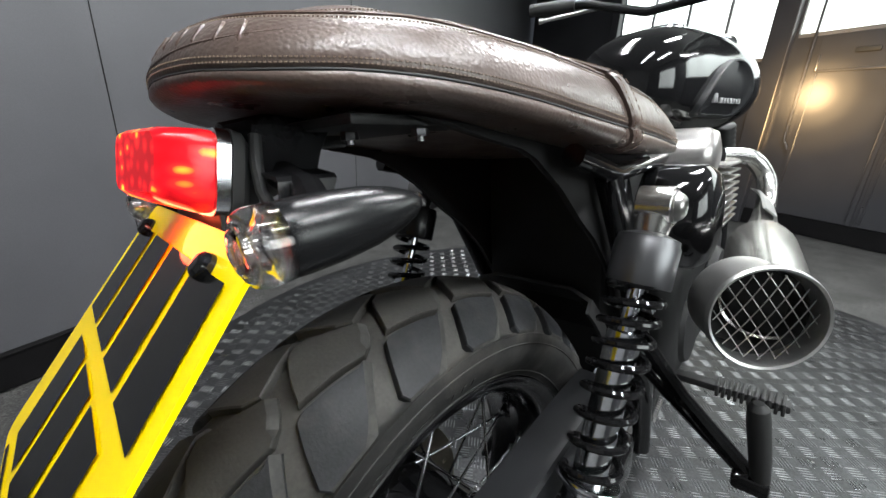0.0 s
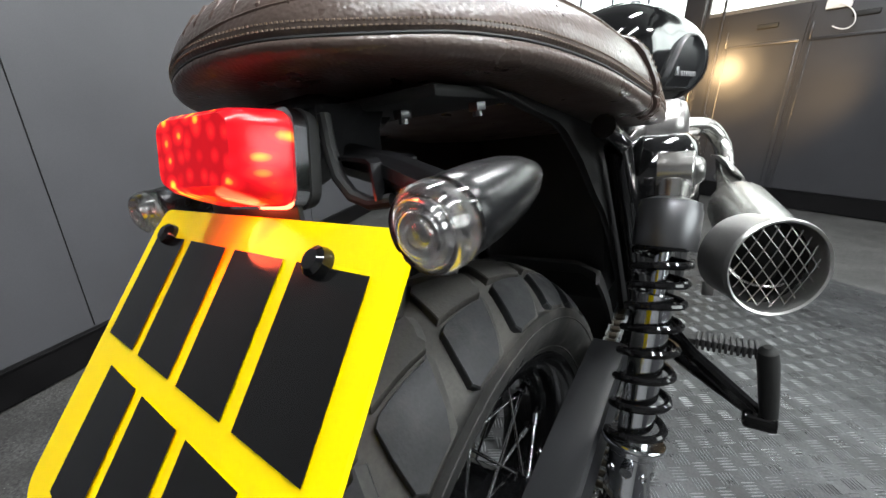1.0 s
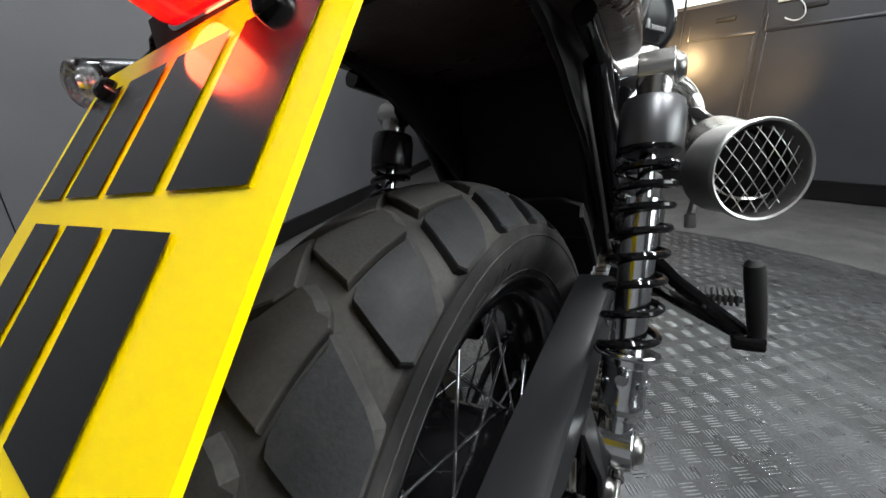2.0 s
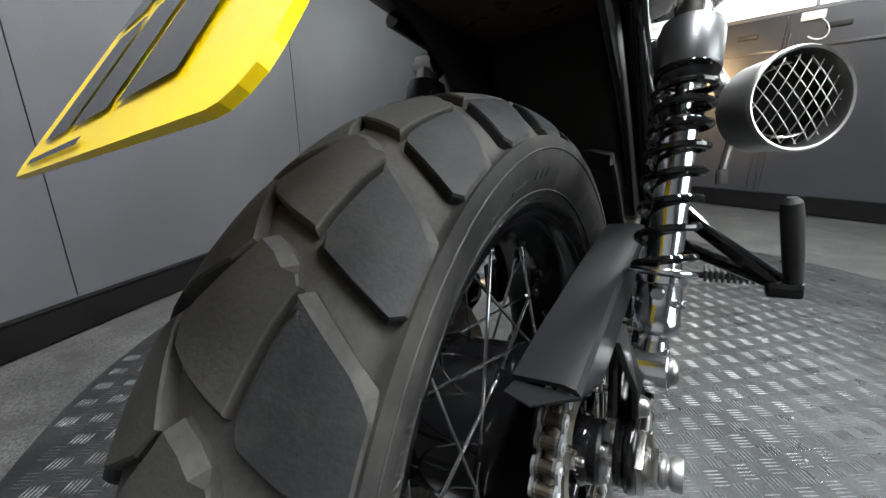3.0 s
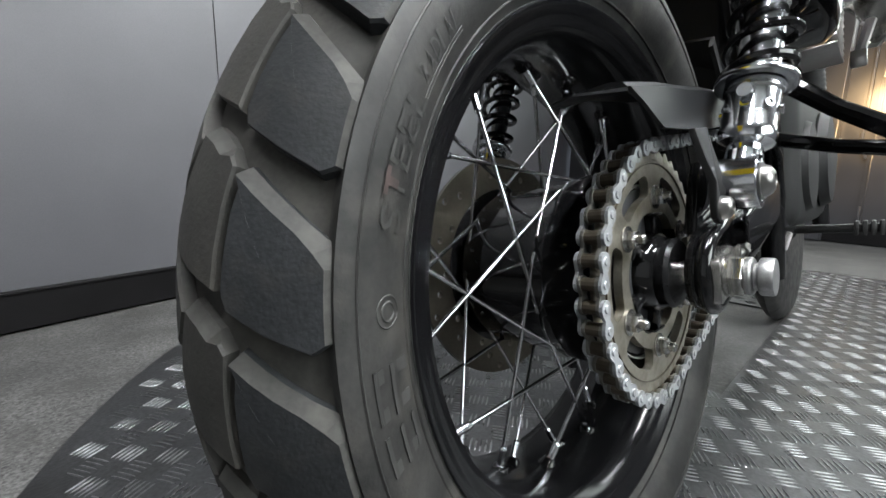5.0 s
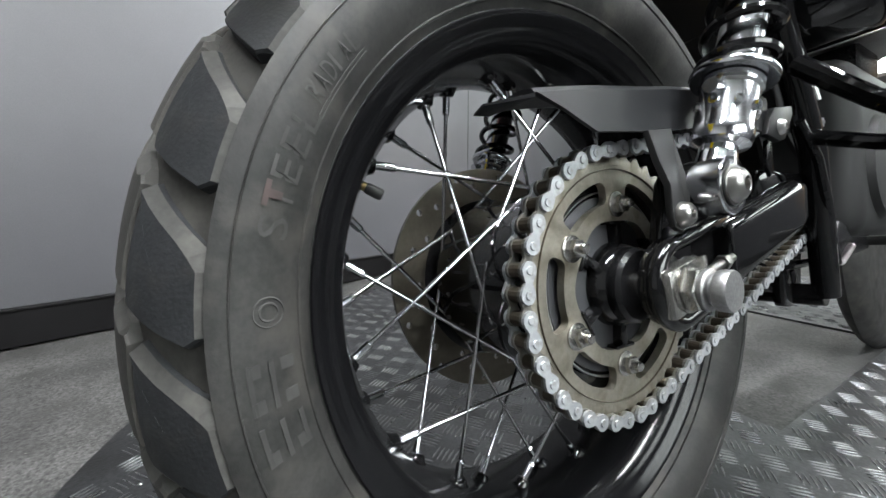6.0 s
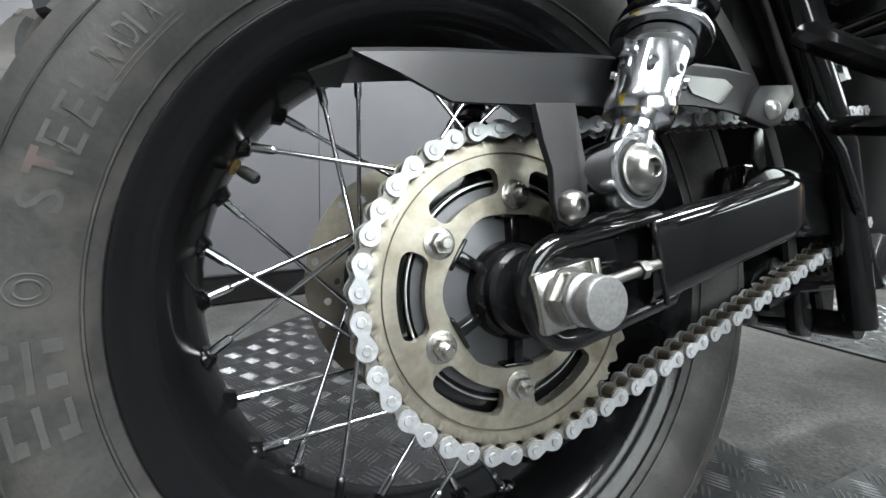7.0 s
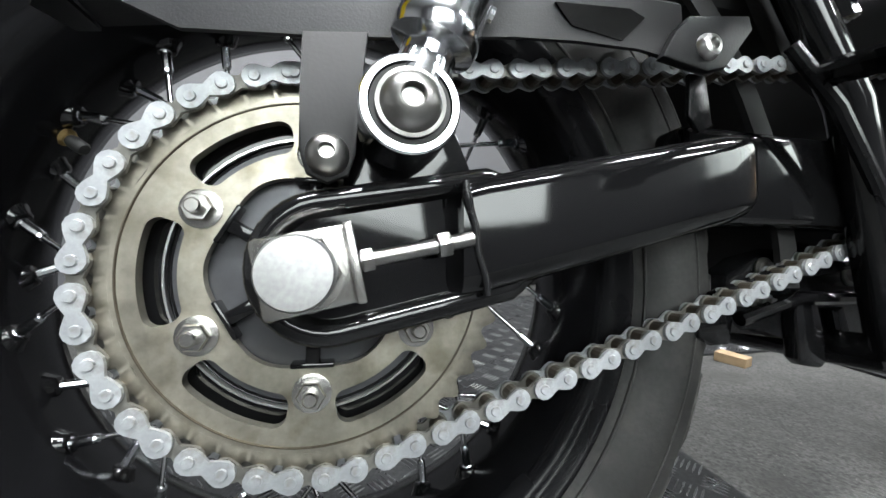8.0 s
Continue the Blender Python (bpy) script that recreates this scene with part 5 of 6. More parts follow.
# seat: contours stacked from the base to the quilted top, so that welts and seams run round the rear
SEAT_PLAN = ((0.0, 0.395), (0.060, 0.394), (0.105, 0.389), (0.128, 0.376), (0.139, 0.352), (0.144, 0.305), (0.148, 0.240), (0.150, 0.170), (0.148, 0.100), (0.142, 0.030),
             (0.130, -0.030), (0.114, -0.074), (0.096, -0.102), (0.073, -0.123), (0.048, -0.136), (0.022, -0.1425), (0.0, -0.1445))
# y, base, welt, upper seam, crown
SEAT_Z = ((-0.155, 0.8060, 0.8140, 0.8460, 0.8500), (-0.140, 0.8030, 0.8105, 0.8440, 0.8480), (-0.125, 0.8000, 0.8075, 0.8385, 0.8435), (-0.110, 0.7975, 0.8062, 0.8350, 0.8470), (-0.090, 0.7955, 0.8054, 0.8332, 0.8500), (-0.050, 0.7920, 0.8024, 0.8328, 0.8540), (0.004, 0.7850, 0.7960, 0.8288, 0.8555),
          (0.060, 0.7775, 0.7885, 0.8245, 0.8550), (0.110, 0.7700, 0.7830, 0.8205, 0.8563), (0.160, 0.7625, 0.7785, 0.8175, 0.8562), (0.240, 0.7570, 0.7720, 0.8120, 0.8500), (0.310, 0.7540, 0.7660, 0.8030, 0.8330), (0.360, 0.7530, 0.7625, 0.7930, 0.8130), (0.400, 0.7530, 0.7600, 0.7800, 0.7890))


def between(rows, y):
    """Values at y on a smooth curve through the rows."""
    y = min(max(y, rows[0][0]), rows[-1][0])
    k = max(i for i in range(len(rows) - 1) if rows[i][0] <= y)
    a, b = rows[k], rows[k + 1]
    pre, post = rows[max(k - 1, 0)], rows[min(k + 2, len(rows) - 1)]
    d = b[0] - a[0]
    t = (y - a[0]) / d
    out = [y]
    for i in range(1, len(a)):
        m0 = (b[i] - pre[i]) / max(b[0] - pre[0], 1e-6) * d
        m1 = (post[i] - a[i]) / max(post[0] - a[0], 1e-6) * d
        out.append((2 * t ** 3 - 3 * t * t + 1) * a[i] + (t ** 3 - 2 * t * t + t) * m0 + (-2 * t ** 3 + 3 * t * t) * b[i] + (t ** 3 - t * t) * m1)
    return tuple(out)


def curve_through(points, n):
    """n + 1 even steps along a smooth line through points."""
    pts = [Vector((p[0], p[1], 0)) for p in points]
    dense = []
    for i in range(len(pts) - 1):
        p0, p1, p2, p3 = pts[max(i - 1, 0)], pts[i], pts[i + 1], pts[min(i + 2, len(pts) - 1)]
        for k in range(24):
            t = k / 24
            dense.append(0.5 * (2 * p1 + (p2 - p0) * t + (2 * p0 - 5 * p1 + 4 * p2 - p3) * t * t + (3 * p1 - p0 - 3 * p2 + p3) * t ** 3))
    dense.append(pts[-1])
    run = [0.0]
    for p, q in zip(dense, dense[1:]):
        run.append(run[-1] + (q - p).length)
    out, j = [], 0
    for k in range(n + 1):
        s = run[-1] * k / n
        while j < len(run) - 2 and run[j + 1] < s:
            j += 1
        out.append(dense[j].lerp(dense[j + 1], (s - run[j]) / max(run[j + 1] - run[j], 1e-9)))
    return out


def seat_plan(n):
    """The closed outline, with the outward normal at each point."""
    half = curve_through(SEAT_PLAN, n)
    ring = [(p.x, p.y) for p in half] + [(-p.x, p.y) for p in half[-2:0:-1]]
    out = []
    for i, (x, y) in enumerate(ring):
        x0, y0 = ring[i - 1]
        x1, y1 = ring[(i + 1) % len(ring)]
        t = Vector((x1 - x0, y1 - y0)).normalized()
        out.append((x, y, -t.y, t.x) if (-t.y) * x + t.x * (y - 0.12) > 0 else (x, y, t.y, -t.x))
    return out


# inset from the outline, height: 0 base, 1 welt, 2 upper seam
SEAT_LEVELS = ((0.040, 0.02), (0.014, 0.0), (0.0055, 0.06), (0.0015, 0.30), (0.0, 0.60), (0.0006, 0.88), (0.0026, 1.0), (0.0010, 1.05), (0.0002, 1.12), (0.0010, 1.30), (0.0035, 1.52), (0.0080, 1.76), (0.0125, 1.93), (0.0150, 1.985), (0.0172, 2.005), (0.0160, 2.03))


def seat_at(x, y, nx, ny, inset, level):
    up = max(level - 1, 0)
    d = inset + 0.005 * up * max(0.0, -ny) ** 2
    px, py = x - nx * d, y - ny * d
    _, z0, z1, z2, z3 = between(SEAT_Z, py)
    z = z0 + (z1 - z0) * level if level < 1 else z1 + (z2 - z1) * (level - 1)
    return Vector((px, py, z))


RIBS = 0.060


def seat_top(x, y, nx, ny, k):
    """k from the upper seam to the middle of the top; cross seams part the padding into ribs."""
    p = seat_at(x, y, nx, ny, 0.0160, 2.03)
    spine = Vector((0, min(max(p.y, -0.060), 0.300), 0))
    q = Vector((p.x + (spine.x - p.x) * k, p.y + (spine.y - p.y) * k, 0))
    _, z0, z1, z2, z3 = between(SEAT_Z, q.y)
    q.z = p.z + (z3 - p.z) * (1 - (1 - k) ** 2.1)
    phase = (q.y + 0.045 + 0.10 * abs(q.x)) / RIBS - 0.10 * 0.10 / RIBS
    swell = abs(math.sin(math.pi * phase)) ** 0.55
    if q.y > 0.33 or q.y < -0.125:
        swell = 0.8
    q.z += 0.0075 * (swell - 0.75) * min(1.0, k / 0.22 + 0.25 * (k > 0))
    return q


plan = seat_plan(150)
bm = bmesh.new()
rows = [[bm.verts.new(seat_at(*p, i, l)) for p in plan] for i, l in SEAT_LEVELS]
rows += [[bm.verts.new(seat_top(*p, k)) for p in plan] for k in (0.035, 0.08, 0.14, 0.22, 0.32, 0.44, 0.58, 0.72, 0.86, 0.96)]
for p, q in zip(rows, rows[1:]):
    for i in range(len(p)):
        j = (i + 1) % len(p)
        bm.faces.new((p[i], p[j], q[j], q[i]))
bm.faces.new(rows[0])
n = len(plan)
last = rows[-1]
for i in range(n // 2):                     # close the middle strip side to side
    j, k, l = (i + 1), (n - i) % n, (n - i - 1) % n
    ring = []
    for v in (last[i], last[j], last[l], last[k]):
        if v not in ring:
            ring.append(v)
    if len(ring) >= 3:
        bm.faces.new(ring)
seat = part("seat", bm, M["leather"], moto, "long brown leather seat with quilted top", angle=60)

seat.location = (0.008, -0.023, -0.003)      # set back from its plan
fine = seat_plan(620)
bm = bmesh.new()
sweep(bm, [seat_at(*p, 0.0014, 0.99) for p in fine[::3]], 0.0009, 6, closed=True)
part("piping", bm, M["matt_black"], seat, "dark piping round the base")
bm = bmesh.new()
sweep(bm, [seat_at(*p, 0.0158, 2.005) for p in fine[::3]], 0.0013, 6, closed=True)
part("piping", bm, M["leather_trim"], seat, "dark leather piping")
for inset, level in ((0.0002, 1.09), (0.0003, 1.17), (0.0118, 1.905), (0.0140, 2.12)):
    bm = bmesh.new()
    for k in range(0, len(fine) - 1, 2):
        if level > 2:
            p, q = seat_top(*fine[k], 0.030), seat_top(*fine[k + 1], 0.030)
            p, q = p + Vector((0, 0, 0.0003)), q + Vector((0, 0, 0.0003))
        else:
            p, q = seat_at(*fine[k], inset - 0.0002, level), seat_at(*fine[k + 1], inset - 0.0002, level)
        sweep(bm, [p, q], 0.00045, 4)
    part("stitching", bm, M["thread"], seat, "tan thread stitching")


def seat_section(y, out):
    """Half section at y, from under the base over the side to the middle of the top."""
    best = min((p for p in plan if p[0] > 0 and p[3] < 0.9), key=lambda p: abs(p[1] - y))
    pts = [seat_at(*best, i - out, l) for i, l in SEAT_LEVELS[1:]] + [seat_top(*best, k) for k in (0.14, 0.32, 0.58, 0.86)]
    return [Vector((p.x, y, p.z + (out if p.z > 0.80 else (-out if i == 0 else 0)))) for i, p in enumerate(pts)]


bm = bmesh.new()
rings = []
for dy, out in ((-0.0115, 0.0), (-0.0108, 0.0028), (-0.006, 0.0040), (0.006, 0.0040), (0.0108, 0.0028), (0.0115, 0.0)):
    right = [p + Vector((0, dy - 0.42 * (p.z - 0.795), 0)) for p in seat_section(0.146, out)]
    rings.append(right + [Vector((-p.x, p.y, p.z)) for p in right[::-1]])
loft(bm, rings, caps=False, closed_ring=False)
strap = part("strap", bm, M["leather_trim"], seat, "brown leather grab strap")
bm = bmesh.new()
for dy in (-0.0085, 0.0085):
    line = [p + Vector((0.0004, dy - 0.42 * (p.z - 0.795), 0)) for p in seat_section(0.146, 0.0042)]
    for p, q in zip(line, line[1:]):
        m = max(1, int((q - p).length / 0.005))
        for k in range(m):
            sweep(bm, [p.lerp(q, (k + 0.2) / m), p.lerp(q, (k + 0.75) / m)], 0.0004, 4)
part("strap_stitching", bm, M["thread"], strap)
rear = [p for p in fine if p[3] < -0.45 and -0.035 < p[0] < 0.085]
rear.sort(key=lambda p: p[0])
for k in range(7):
    p = rear[int(len(rear) * (0.14 + 0.115 * k))]
    lo, hi = seat_at(*p, 0.0028, 1.40), seat_at(*p, 0.0090, 1.80)
    bm = bmesh.new()
    sweep(bm, [lo, lo.lerp(hi, 0.1), lo.lerp(hi, 0.9), hi], [0.0006, 0.0016, 0.0016, 0.0006], 8)
    part("embossed_bar", bm, M["leather_trim"], seat, "embossed bars on the seat's rear")
bm = bmesh.new()
sweep(bm, [seat_at(*p, 0.0004 + 0.0062 * (i / len(rear)) ** 2.4, 1.14 + 0.50 * (i / len(rear)) ** 1.4) for i, p in enumerate(rear)], 0.0008, 6)
part("raised_seam", bm, M["leather_trim"], seat, "raised curved seam on the seat's rear")

# number plate with plain bars in place of its writing
PLATE_TOP = Vector((0.0120, -0.1620, 0.7335))      # middle of its top edge
PLATE_U, PLATE_V = Vector((1.0, -0.055, -0.014)).normalized(), Vector((0.0, -0.618, -0.786)).normalized()
W2, H, RC = 0.1140, 0.1740, 0.012
PLATE_N = PLATE_V.cross(PLATE_U).normalized()
if PLATE_N.y > 0:
    PLATE_N = -PLATE_N


def plate_point(x, z, y=0.0):
    return PLATE_TOP + PLATE_U * x - PLATE_V * z - PLATE_N * y


bm = bmesh.new()
outline = []
for cx, cz, a0 in ((W2 - RC, -RC, 0), (-W2 + RC, -RC, 90), (-W2 + RC, -H + RC, 180), (W2 - RC, -H + RC, 270)):
    for k in range(5):
        a = radians(a0 + 22.5 * k)
        outline.append((cx + RC * math.cos(a), cz + RC * math.sin(a)))
rows = [[bm.verts.new(plate_point(x, z, y)) for x, z in outline] for y in (-0.0022, 0.0)]
for row in (rows[0], rows[1][::-1]):
    n = len(row)
    mid = bm.verts.new(sum((v.co for v in row), Vector()) / n)
    for k in range(n):
        bm.faces.new((row[k], row[(k + 1) % n], mid))
for i in range(len(outline)):
    j = (i + 1) % len(outline)
    bm.faces.new((rows[0][i], rows[0][j], rows[1][j], rows[1][i]))
plate = part("number_plate", bm, M["yellow"], moto, "yellow reflective number plate with plain black bars", smooth=False)


def print_bar(x0, x1, z0, z1):
    bm = bmesh.new()
    vs = [bm.verts.new(plate_point(x, z, -0.0032)) for x, z in ((x0, z0), (x1, z0), (x1, z1), (x0, z1))]
    bm.faces.new(vs)
    part("print_bar", bm, M["black_print"], plate, smooth=False)


for k in range(4):
    print_bar(-0.1005 + 0.0527 * k, -0.0575 + 0.0527 * k, -0.0820, -0.0180)
for k in range(3):
    print_bar(-0.0750 + 0.0527 * k, -0.0320 + 0.0527 * k, -0.1580, -0.0945)
print_bar(-0.080, 0.010, -0.1700, -0.1665)
for x, z in ((-0.0800, -0.0170), (0.0730, -0.0170)):
    bm = bmesh.new()
    lathe(bm, [(0.0064, 0.0024), (0.0066, 0.004), (0.0060, 0.0070), (0.0040, 0.0088), (0.0, 0.0092)], plate_point(x, z), PLATE_N, 24)
    part("plate_bolt", bm, M["gloss_black"], plate)

# tail light
TLX = 0.0215
bm = bmesh.new()
rings = []
for y, w, z0, z1, r, turn in ((-0.1320, 0.0310, 0.7570, 0.7990, 0.009, 0.0), (-0.1370, 0.0310, 0.7570, 0.7990, 0.009, 0.02), (-0.1490, 0.0275, 0.7605, 0.7980, 0.008, 0.10), (-0.1560, 0.0255, 0.7632, 0.7970, 0.007, 0.15), (-0.1595, 0.0235, 0.7660, 0.7945, 0.006, 0.16)):
    ring = []
    for cx, cz, a0 in ((1, 1, 0), (-1, 1, 90), (-1, -1, 180), (1, -1, 270)):
        for k in range(5):
            a = radians(a0 + 22.5 * k)
            x = (w - r) * cx + r * math.cos(a)
            ring.append((TLX + x, y + turn * x, (z0 + z1) / 2 + ((z1 - z0) / 2 - r) * cz + r * math.sin(a)))
    rings.append(ring)
loft(bm, rings)
tail_light = part("tail_light", bm, M["red_lens"], moto, "glowing red tail light lens", angle=40)
def rounded_ring(y, w, z0, z1, r, x=0.0, n=5):
    ring = []
    for cx, cz, a0 in ((1, 1, 0), (-1, 1, 90), (-1, -1, 180), (1, -1, 270)):
        for k in range(n):
            a = radians(a0 + 90 / (n - 1) * k)
            ring.append((x + (w - r) * cx + r * math.cos(a), y, (z0 + z1) / 2 + ((z1 - z0) / 2 - r) * cz + r * math.sin(a)))
    return ring


bm = bmesh.new()
loft(bm, [rounded_ring(-0.1325, 0.0315, 0.7565, 0.7995, 0.009, TLX), rounded_ring(-0.1320, 0.0327, 0.7555, 0.8005, 0.009, TLX), rounded_ring(-0.1255, 0.0327, 0.7555, 0.8005, 0.009, TLX), rounded_ring(-0.1250, 0.0315, 0.7565, 0.7995, 0.009, TLX)])
part("bezel", bm, M["chrome"], tail_light, "chromed bezel")
bm = bmesh.new()
loft(bm, [rounded_ring(-0.1250, 0.0335, 0.7548, 0.8012, 0.009, TLX), rounded_ring(-0.1190, 0.0325, 0.7558, 0.8002, 0.009, TLX), rounded_ring(-0.1140, 0.0265, 0.7590, 0.7970, 0.009, TLX)])
part("housing", bm, M["matt_black"], tail_light, "matt black rubber housing")
tail_light.matrix_local = pose(0, -0.155, 0.7600, -10, 0, 0) @ pose(0, 0.1285, -0.7785)
bm = bmesh.new()
sweep(bm, [(0.012, -0.140, 0.774), (0.010, -0.105, 0.782), (0.008, -0.05, 0.786)], 0.016, 12, flat=0.6)
part("light_bracket", bm, M["satin_black"], moto)
bm = bmesh.new()
box(bm, (-0.030, -0.1600, 0.724), (0.050, -0.1570, 0.750), 0.001)
sweep(bm, [(0.010, -0.156, 0.738), (0.008, -0.10, 0.758)], 0.016, 10, flat=0.5)
part("plate_bracket", bm, M["matt_black"], moto)


# bullet indicators on folded brackets
def indicator(sgn):
    c, d = Vector((0.012 + 0.1240 * sgn, -0.1705 - 0.0055 * sgn, 0.7355)), Vector((0.05 * sgn, 0.985, 0.10)).normalized()
    bm = bmesh.new()
    lathe(bm, [(0.0, 0.006), (0.0128, 0.006), (0.0139, 0.0075), (0.0143, 0.014), (0.0140, 0.028), (0.0126, 0.044), (0.0099, 0.057), (0.0064, 0.067), (0.003, 0.072), (0, 0.073)], c, d, 48)
    body = part("indicator", bm, M["satin_black"], moto, "black bullet indicator with a clear lens")
    bm = bmesh.new()
    dome = [(0.0142, 0.0074), (0.0144, 0.0040), (0.0142, -0.0020), (0.0128, -0.0046), (0.0114, -0.0048), (0.0104, -0.0062), (0.0084, -0.0063), (0.0074, -0.0076), (0.0050, -0.0077), (0.0030, -0.0088), (0.0, -0.0090)]
    lathe(bm, dome + [(max(r - 0.0011, 0.0), h + 0.0011) for r, h in dome[::-1]], c, d, 64)
    lens = part("lens", bm, M["clear_lens"], body, "clear ribbed lens")
    lens.visible_shadow = False
    bm = bmesh.new()
    lathe(bm, [(0.0128, 0.0058), (0.0115, 0.0052), (0.0098, 0.0058), (0.0085, 0.0030), (0.0070, 0.0046), (0.0052, 0.0030), (0.0034, 0.0010), (0.0030, -0.0020), (0.0, -0.0030)], c, d, 48)
    part("reflector", bm, M["lens_core"], body)
    bm = bmesh.new()
    sweep(bm, [c + d * 0.030 - Vector((0.010 * sgn, 0, 0)), Vector((0.085 * sgn, -0.128, 0.748)), Vector((0.040 * sgn, -0.122, 0.758))], 0.0085, 10)
    part("stalk", bm, M["satin_black"], body)
    bm = bmesh.new()
    rings = []                     # a strip of sheet that comes down beside the lamp and folds outwards, then down to the stalk
    for x, z, y0, y1, nx, nz in ((0.040, 0.7840, -0.134, -0.086, -0.0012, 0.0), (0.043, 0.7700, -0.138, -0.096, -0.0012, -0.0004), (0.050, 0.7590, -0.139, -0.104, -0.0007, -0.0011), (0.073, 0.7562, -0.140, -0.107, -0.0005, -0.0012), (0.0765, 0.7540, -0.141, -0.108, -0.0013, -0.0004), (0.0790, 0.7380, -0.143, -0.116, -0.0013, -0.0002)):
        rings.append([(x * sgn + 0.004, y0, z), (x * sgn + 0.004, y1, z), ((x + nx) * sgn + 0.004, y1, z + nz * 1.6), ((x + nx) * sgn + 0.004, y0, z + nz * 1.6)])
    loft(bm, rings)
    part("mount", bm, M["satin_black"], body, "folded black sheet bracket", angle=25)


indicator(1)
indicator(-1)

bm = bmesh.new()
sweep(bm, [(0.050, -0.136, 0.778), (0.054, -0.139, 0.762), (0.057, -0.1395, 0.749), (0.064, -0.139, 0.740), (0.074, -0.138, 0.736), (0.086, -0.136, 0.737)], 0.0034, 10)
part("indicator_cable", bm, M["matt_black"], moto, "black cable looping to the indicator")

# silencer with wire grille, pipe and shield
EXS = 0.93
ex_c, ex_d = Vector((0.2590, 0.1920, 0.6090)), Vector((-0.105, 0.99, 0.055)).normalized()
ex_n = Vector((-0.50, 0.865, -0.04)).normalized()      # its end is cut askew
bm = bmesh.new()
lathe(bm, [(0.0375, 0.042), (0.0400, 0.040), (0.0405, 0.10), (0.0405, 0.24), (0.038, 0.26), (0.030, 0.285), (0.024, 0.30)], ex_c, ex_d, 56)
bmesh.ops.transform(bm, matrix=Matrix.Translation(ex_c) @ Matrix.Scale(EXS, 4) @ Matrix.Translation(-ex_c), verts=bm.verts)
silencer = part("silencer", bm, M["steel"], moto, "brushed steel exhaust silencer with wire grille")
bm = bmesh.new()
lathe(bm, [(r * EXS, h * EXS) for r, h in ((0.0465, 0.056), (0.0468, 0.004), (0.0480, -0.001), (0.0502, -0.002), (0.0518, 0.001), (0.0516, 0.006), (0.0490, 0.012), (0.0485, 0.056))], ex_c, ex_n, 56, close=True)
part("end_ring", bm, M["ring_steel"], silencer, "bright steel end ring")
bm = bmesh.new()
lathe(bm, [(0.0455 * EXS, 0.020), (0.0450 * EXS, 0.048), (0.020, 0.062), (0.0, 0.064)], ex_c, ex_n, 40)
part("dark_bore", bm, M["matt_black"], silencer)
s_, u_ = frame_axes(ex_n)[1:]
bm = bmesh.new()
for fam in (1, -1):
    for k in range(-5, 6):
        o = k * 0.0104
        half = math.sqrt(max(0.0405 ** 2 - o * o, 0))
        if half < 0.006:
            continue
        dirv = (s_ * 0.55 + u_ * 0.835 * fam)
        perp = (s_ * -0.835 * fam + u_ * 0.55)
        pts = []
        for i in range(13):
            t = -half + 2 * half * i / 12
            r2 = (t * t + o * o) / 0.0405 ** 2
            pts.append(ex_c + ex_n * (0.006 - 0.004 * (1 - r2) + 0.0006 * fam) + dirv * t + perp * o)
        sweep(bm, pts, 0.00055, 6)
part("wire_grille", bm, M["bolt"], silencer, "diamond wire grille")
bm = bmesh.new()
p = ex_c + ex_d * 0.012 + Vector((0, 0, 0.0425))
lathe(bm, [(0.006, 0), (0.006, 0.002), (0.0045, 0.004), (0, 0.0045)], p, (0, 0, 1), 16)
part("screw", bm, M["steel"], silencer)
bm = bmesh.new()
bends = [ex_c + ex_d * 0.25, Vector((0.228, 0.54, 0.630)), Vector((0.222, 0.62, 0.636)), Vector((0.220, 0.690, 0.650)), Vector((0.212, 0.730, 0.690)), Vector((0.185, 0.725, 0.728)), Vector((0.140, 0.700, 0.735))]
line = []
for i in range(len(bends) - 1):
    p0, p1, p2, p3 = bends[max(i - 1, 0)], bends[i], bends[i + 1], bends[min(i + 2, len(bends) - 1)]
    for k in range(8):
        t = k / 8
        line.append(0.5 * (2 * p1 + (p2 - p0) * t + (2 * p0 - 5 * p1 + 4 * p2 - p3) * t * t + (3 * p1 - p0 - 3 * p2 + p3) * t ** 3))
sweep(bm, line, [0.0195 if k < 10 else 0.0155 for k in range(len(line))], 18)
part("exhaust_pipe", bm, M["steel"], moto, "steel exhaust header pipe")
bm = bmesh.new()
rings = []
for y, x, z, h in ((0.52, 0.238, 0.638, 0.024), (0.58, 0.230, 0.642, 0.030), (0.64, 0.220, 0.646, 0.030), (0.69, 0.206, 0.652, 0.022)):
    rings.append([(x, y, z - h), (x + 0.008, y, z - h * 0.4), (x + 0.006, y, z + h * 0.5), (x - 0.008, y, z + h), (x - 0.012, y, z + h), (x + 0.002, y, z + h * 0.5), (x + 0.004, y, z - h * 0.4), (x - 0.004, y, z - h)])
loft(bm, rings)
shield = part("heat_shield", bm, M["alloy"], moto, "bright heat shield with slots", angle=30)
# flat black discs laid on for the darkness inside the shield's holes
bm = bmesh.new()
for k in range(3):
    lathe(bm, [(0.0, 0.0), (0.0075, 0.0), (0.0075, 0.0012), (0.0, 0.0014)], (0.2385 - 0.0045 * k, 0.555 + 0.030 * k, 0.646 + 0.002 * k), (1, -0.15, 0.25), 18)
part("hole", bm, M["matt_black"], shield)
bm = bmesh.new()
box(bm, (0.199, 0.322, 0.520), (0.213, 0.327, 0.540), 0.002)
sweep(bm, [(0.206, 0.330, 0.535), (0.215, 0.345, 0.575)], 0.005, 8)
part("exhaust_hanger", bm, M["engine"], moto, "grey alloy hanger plate")

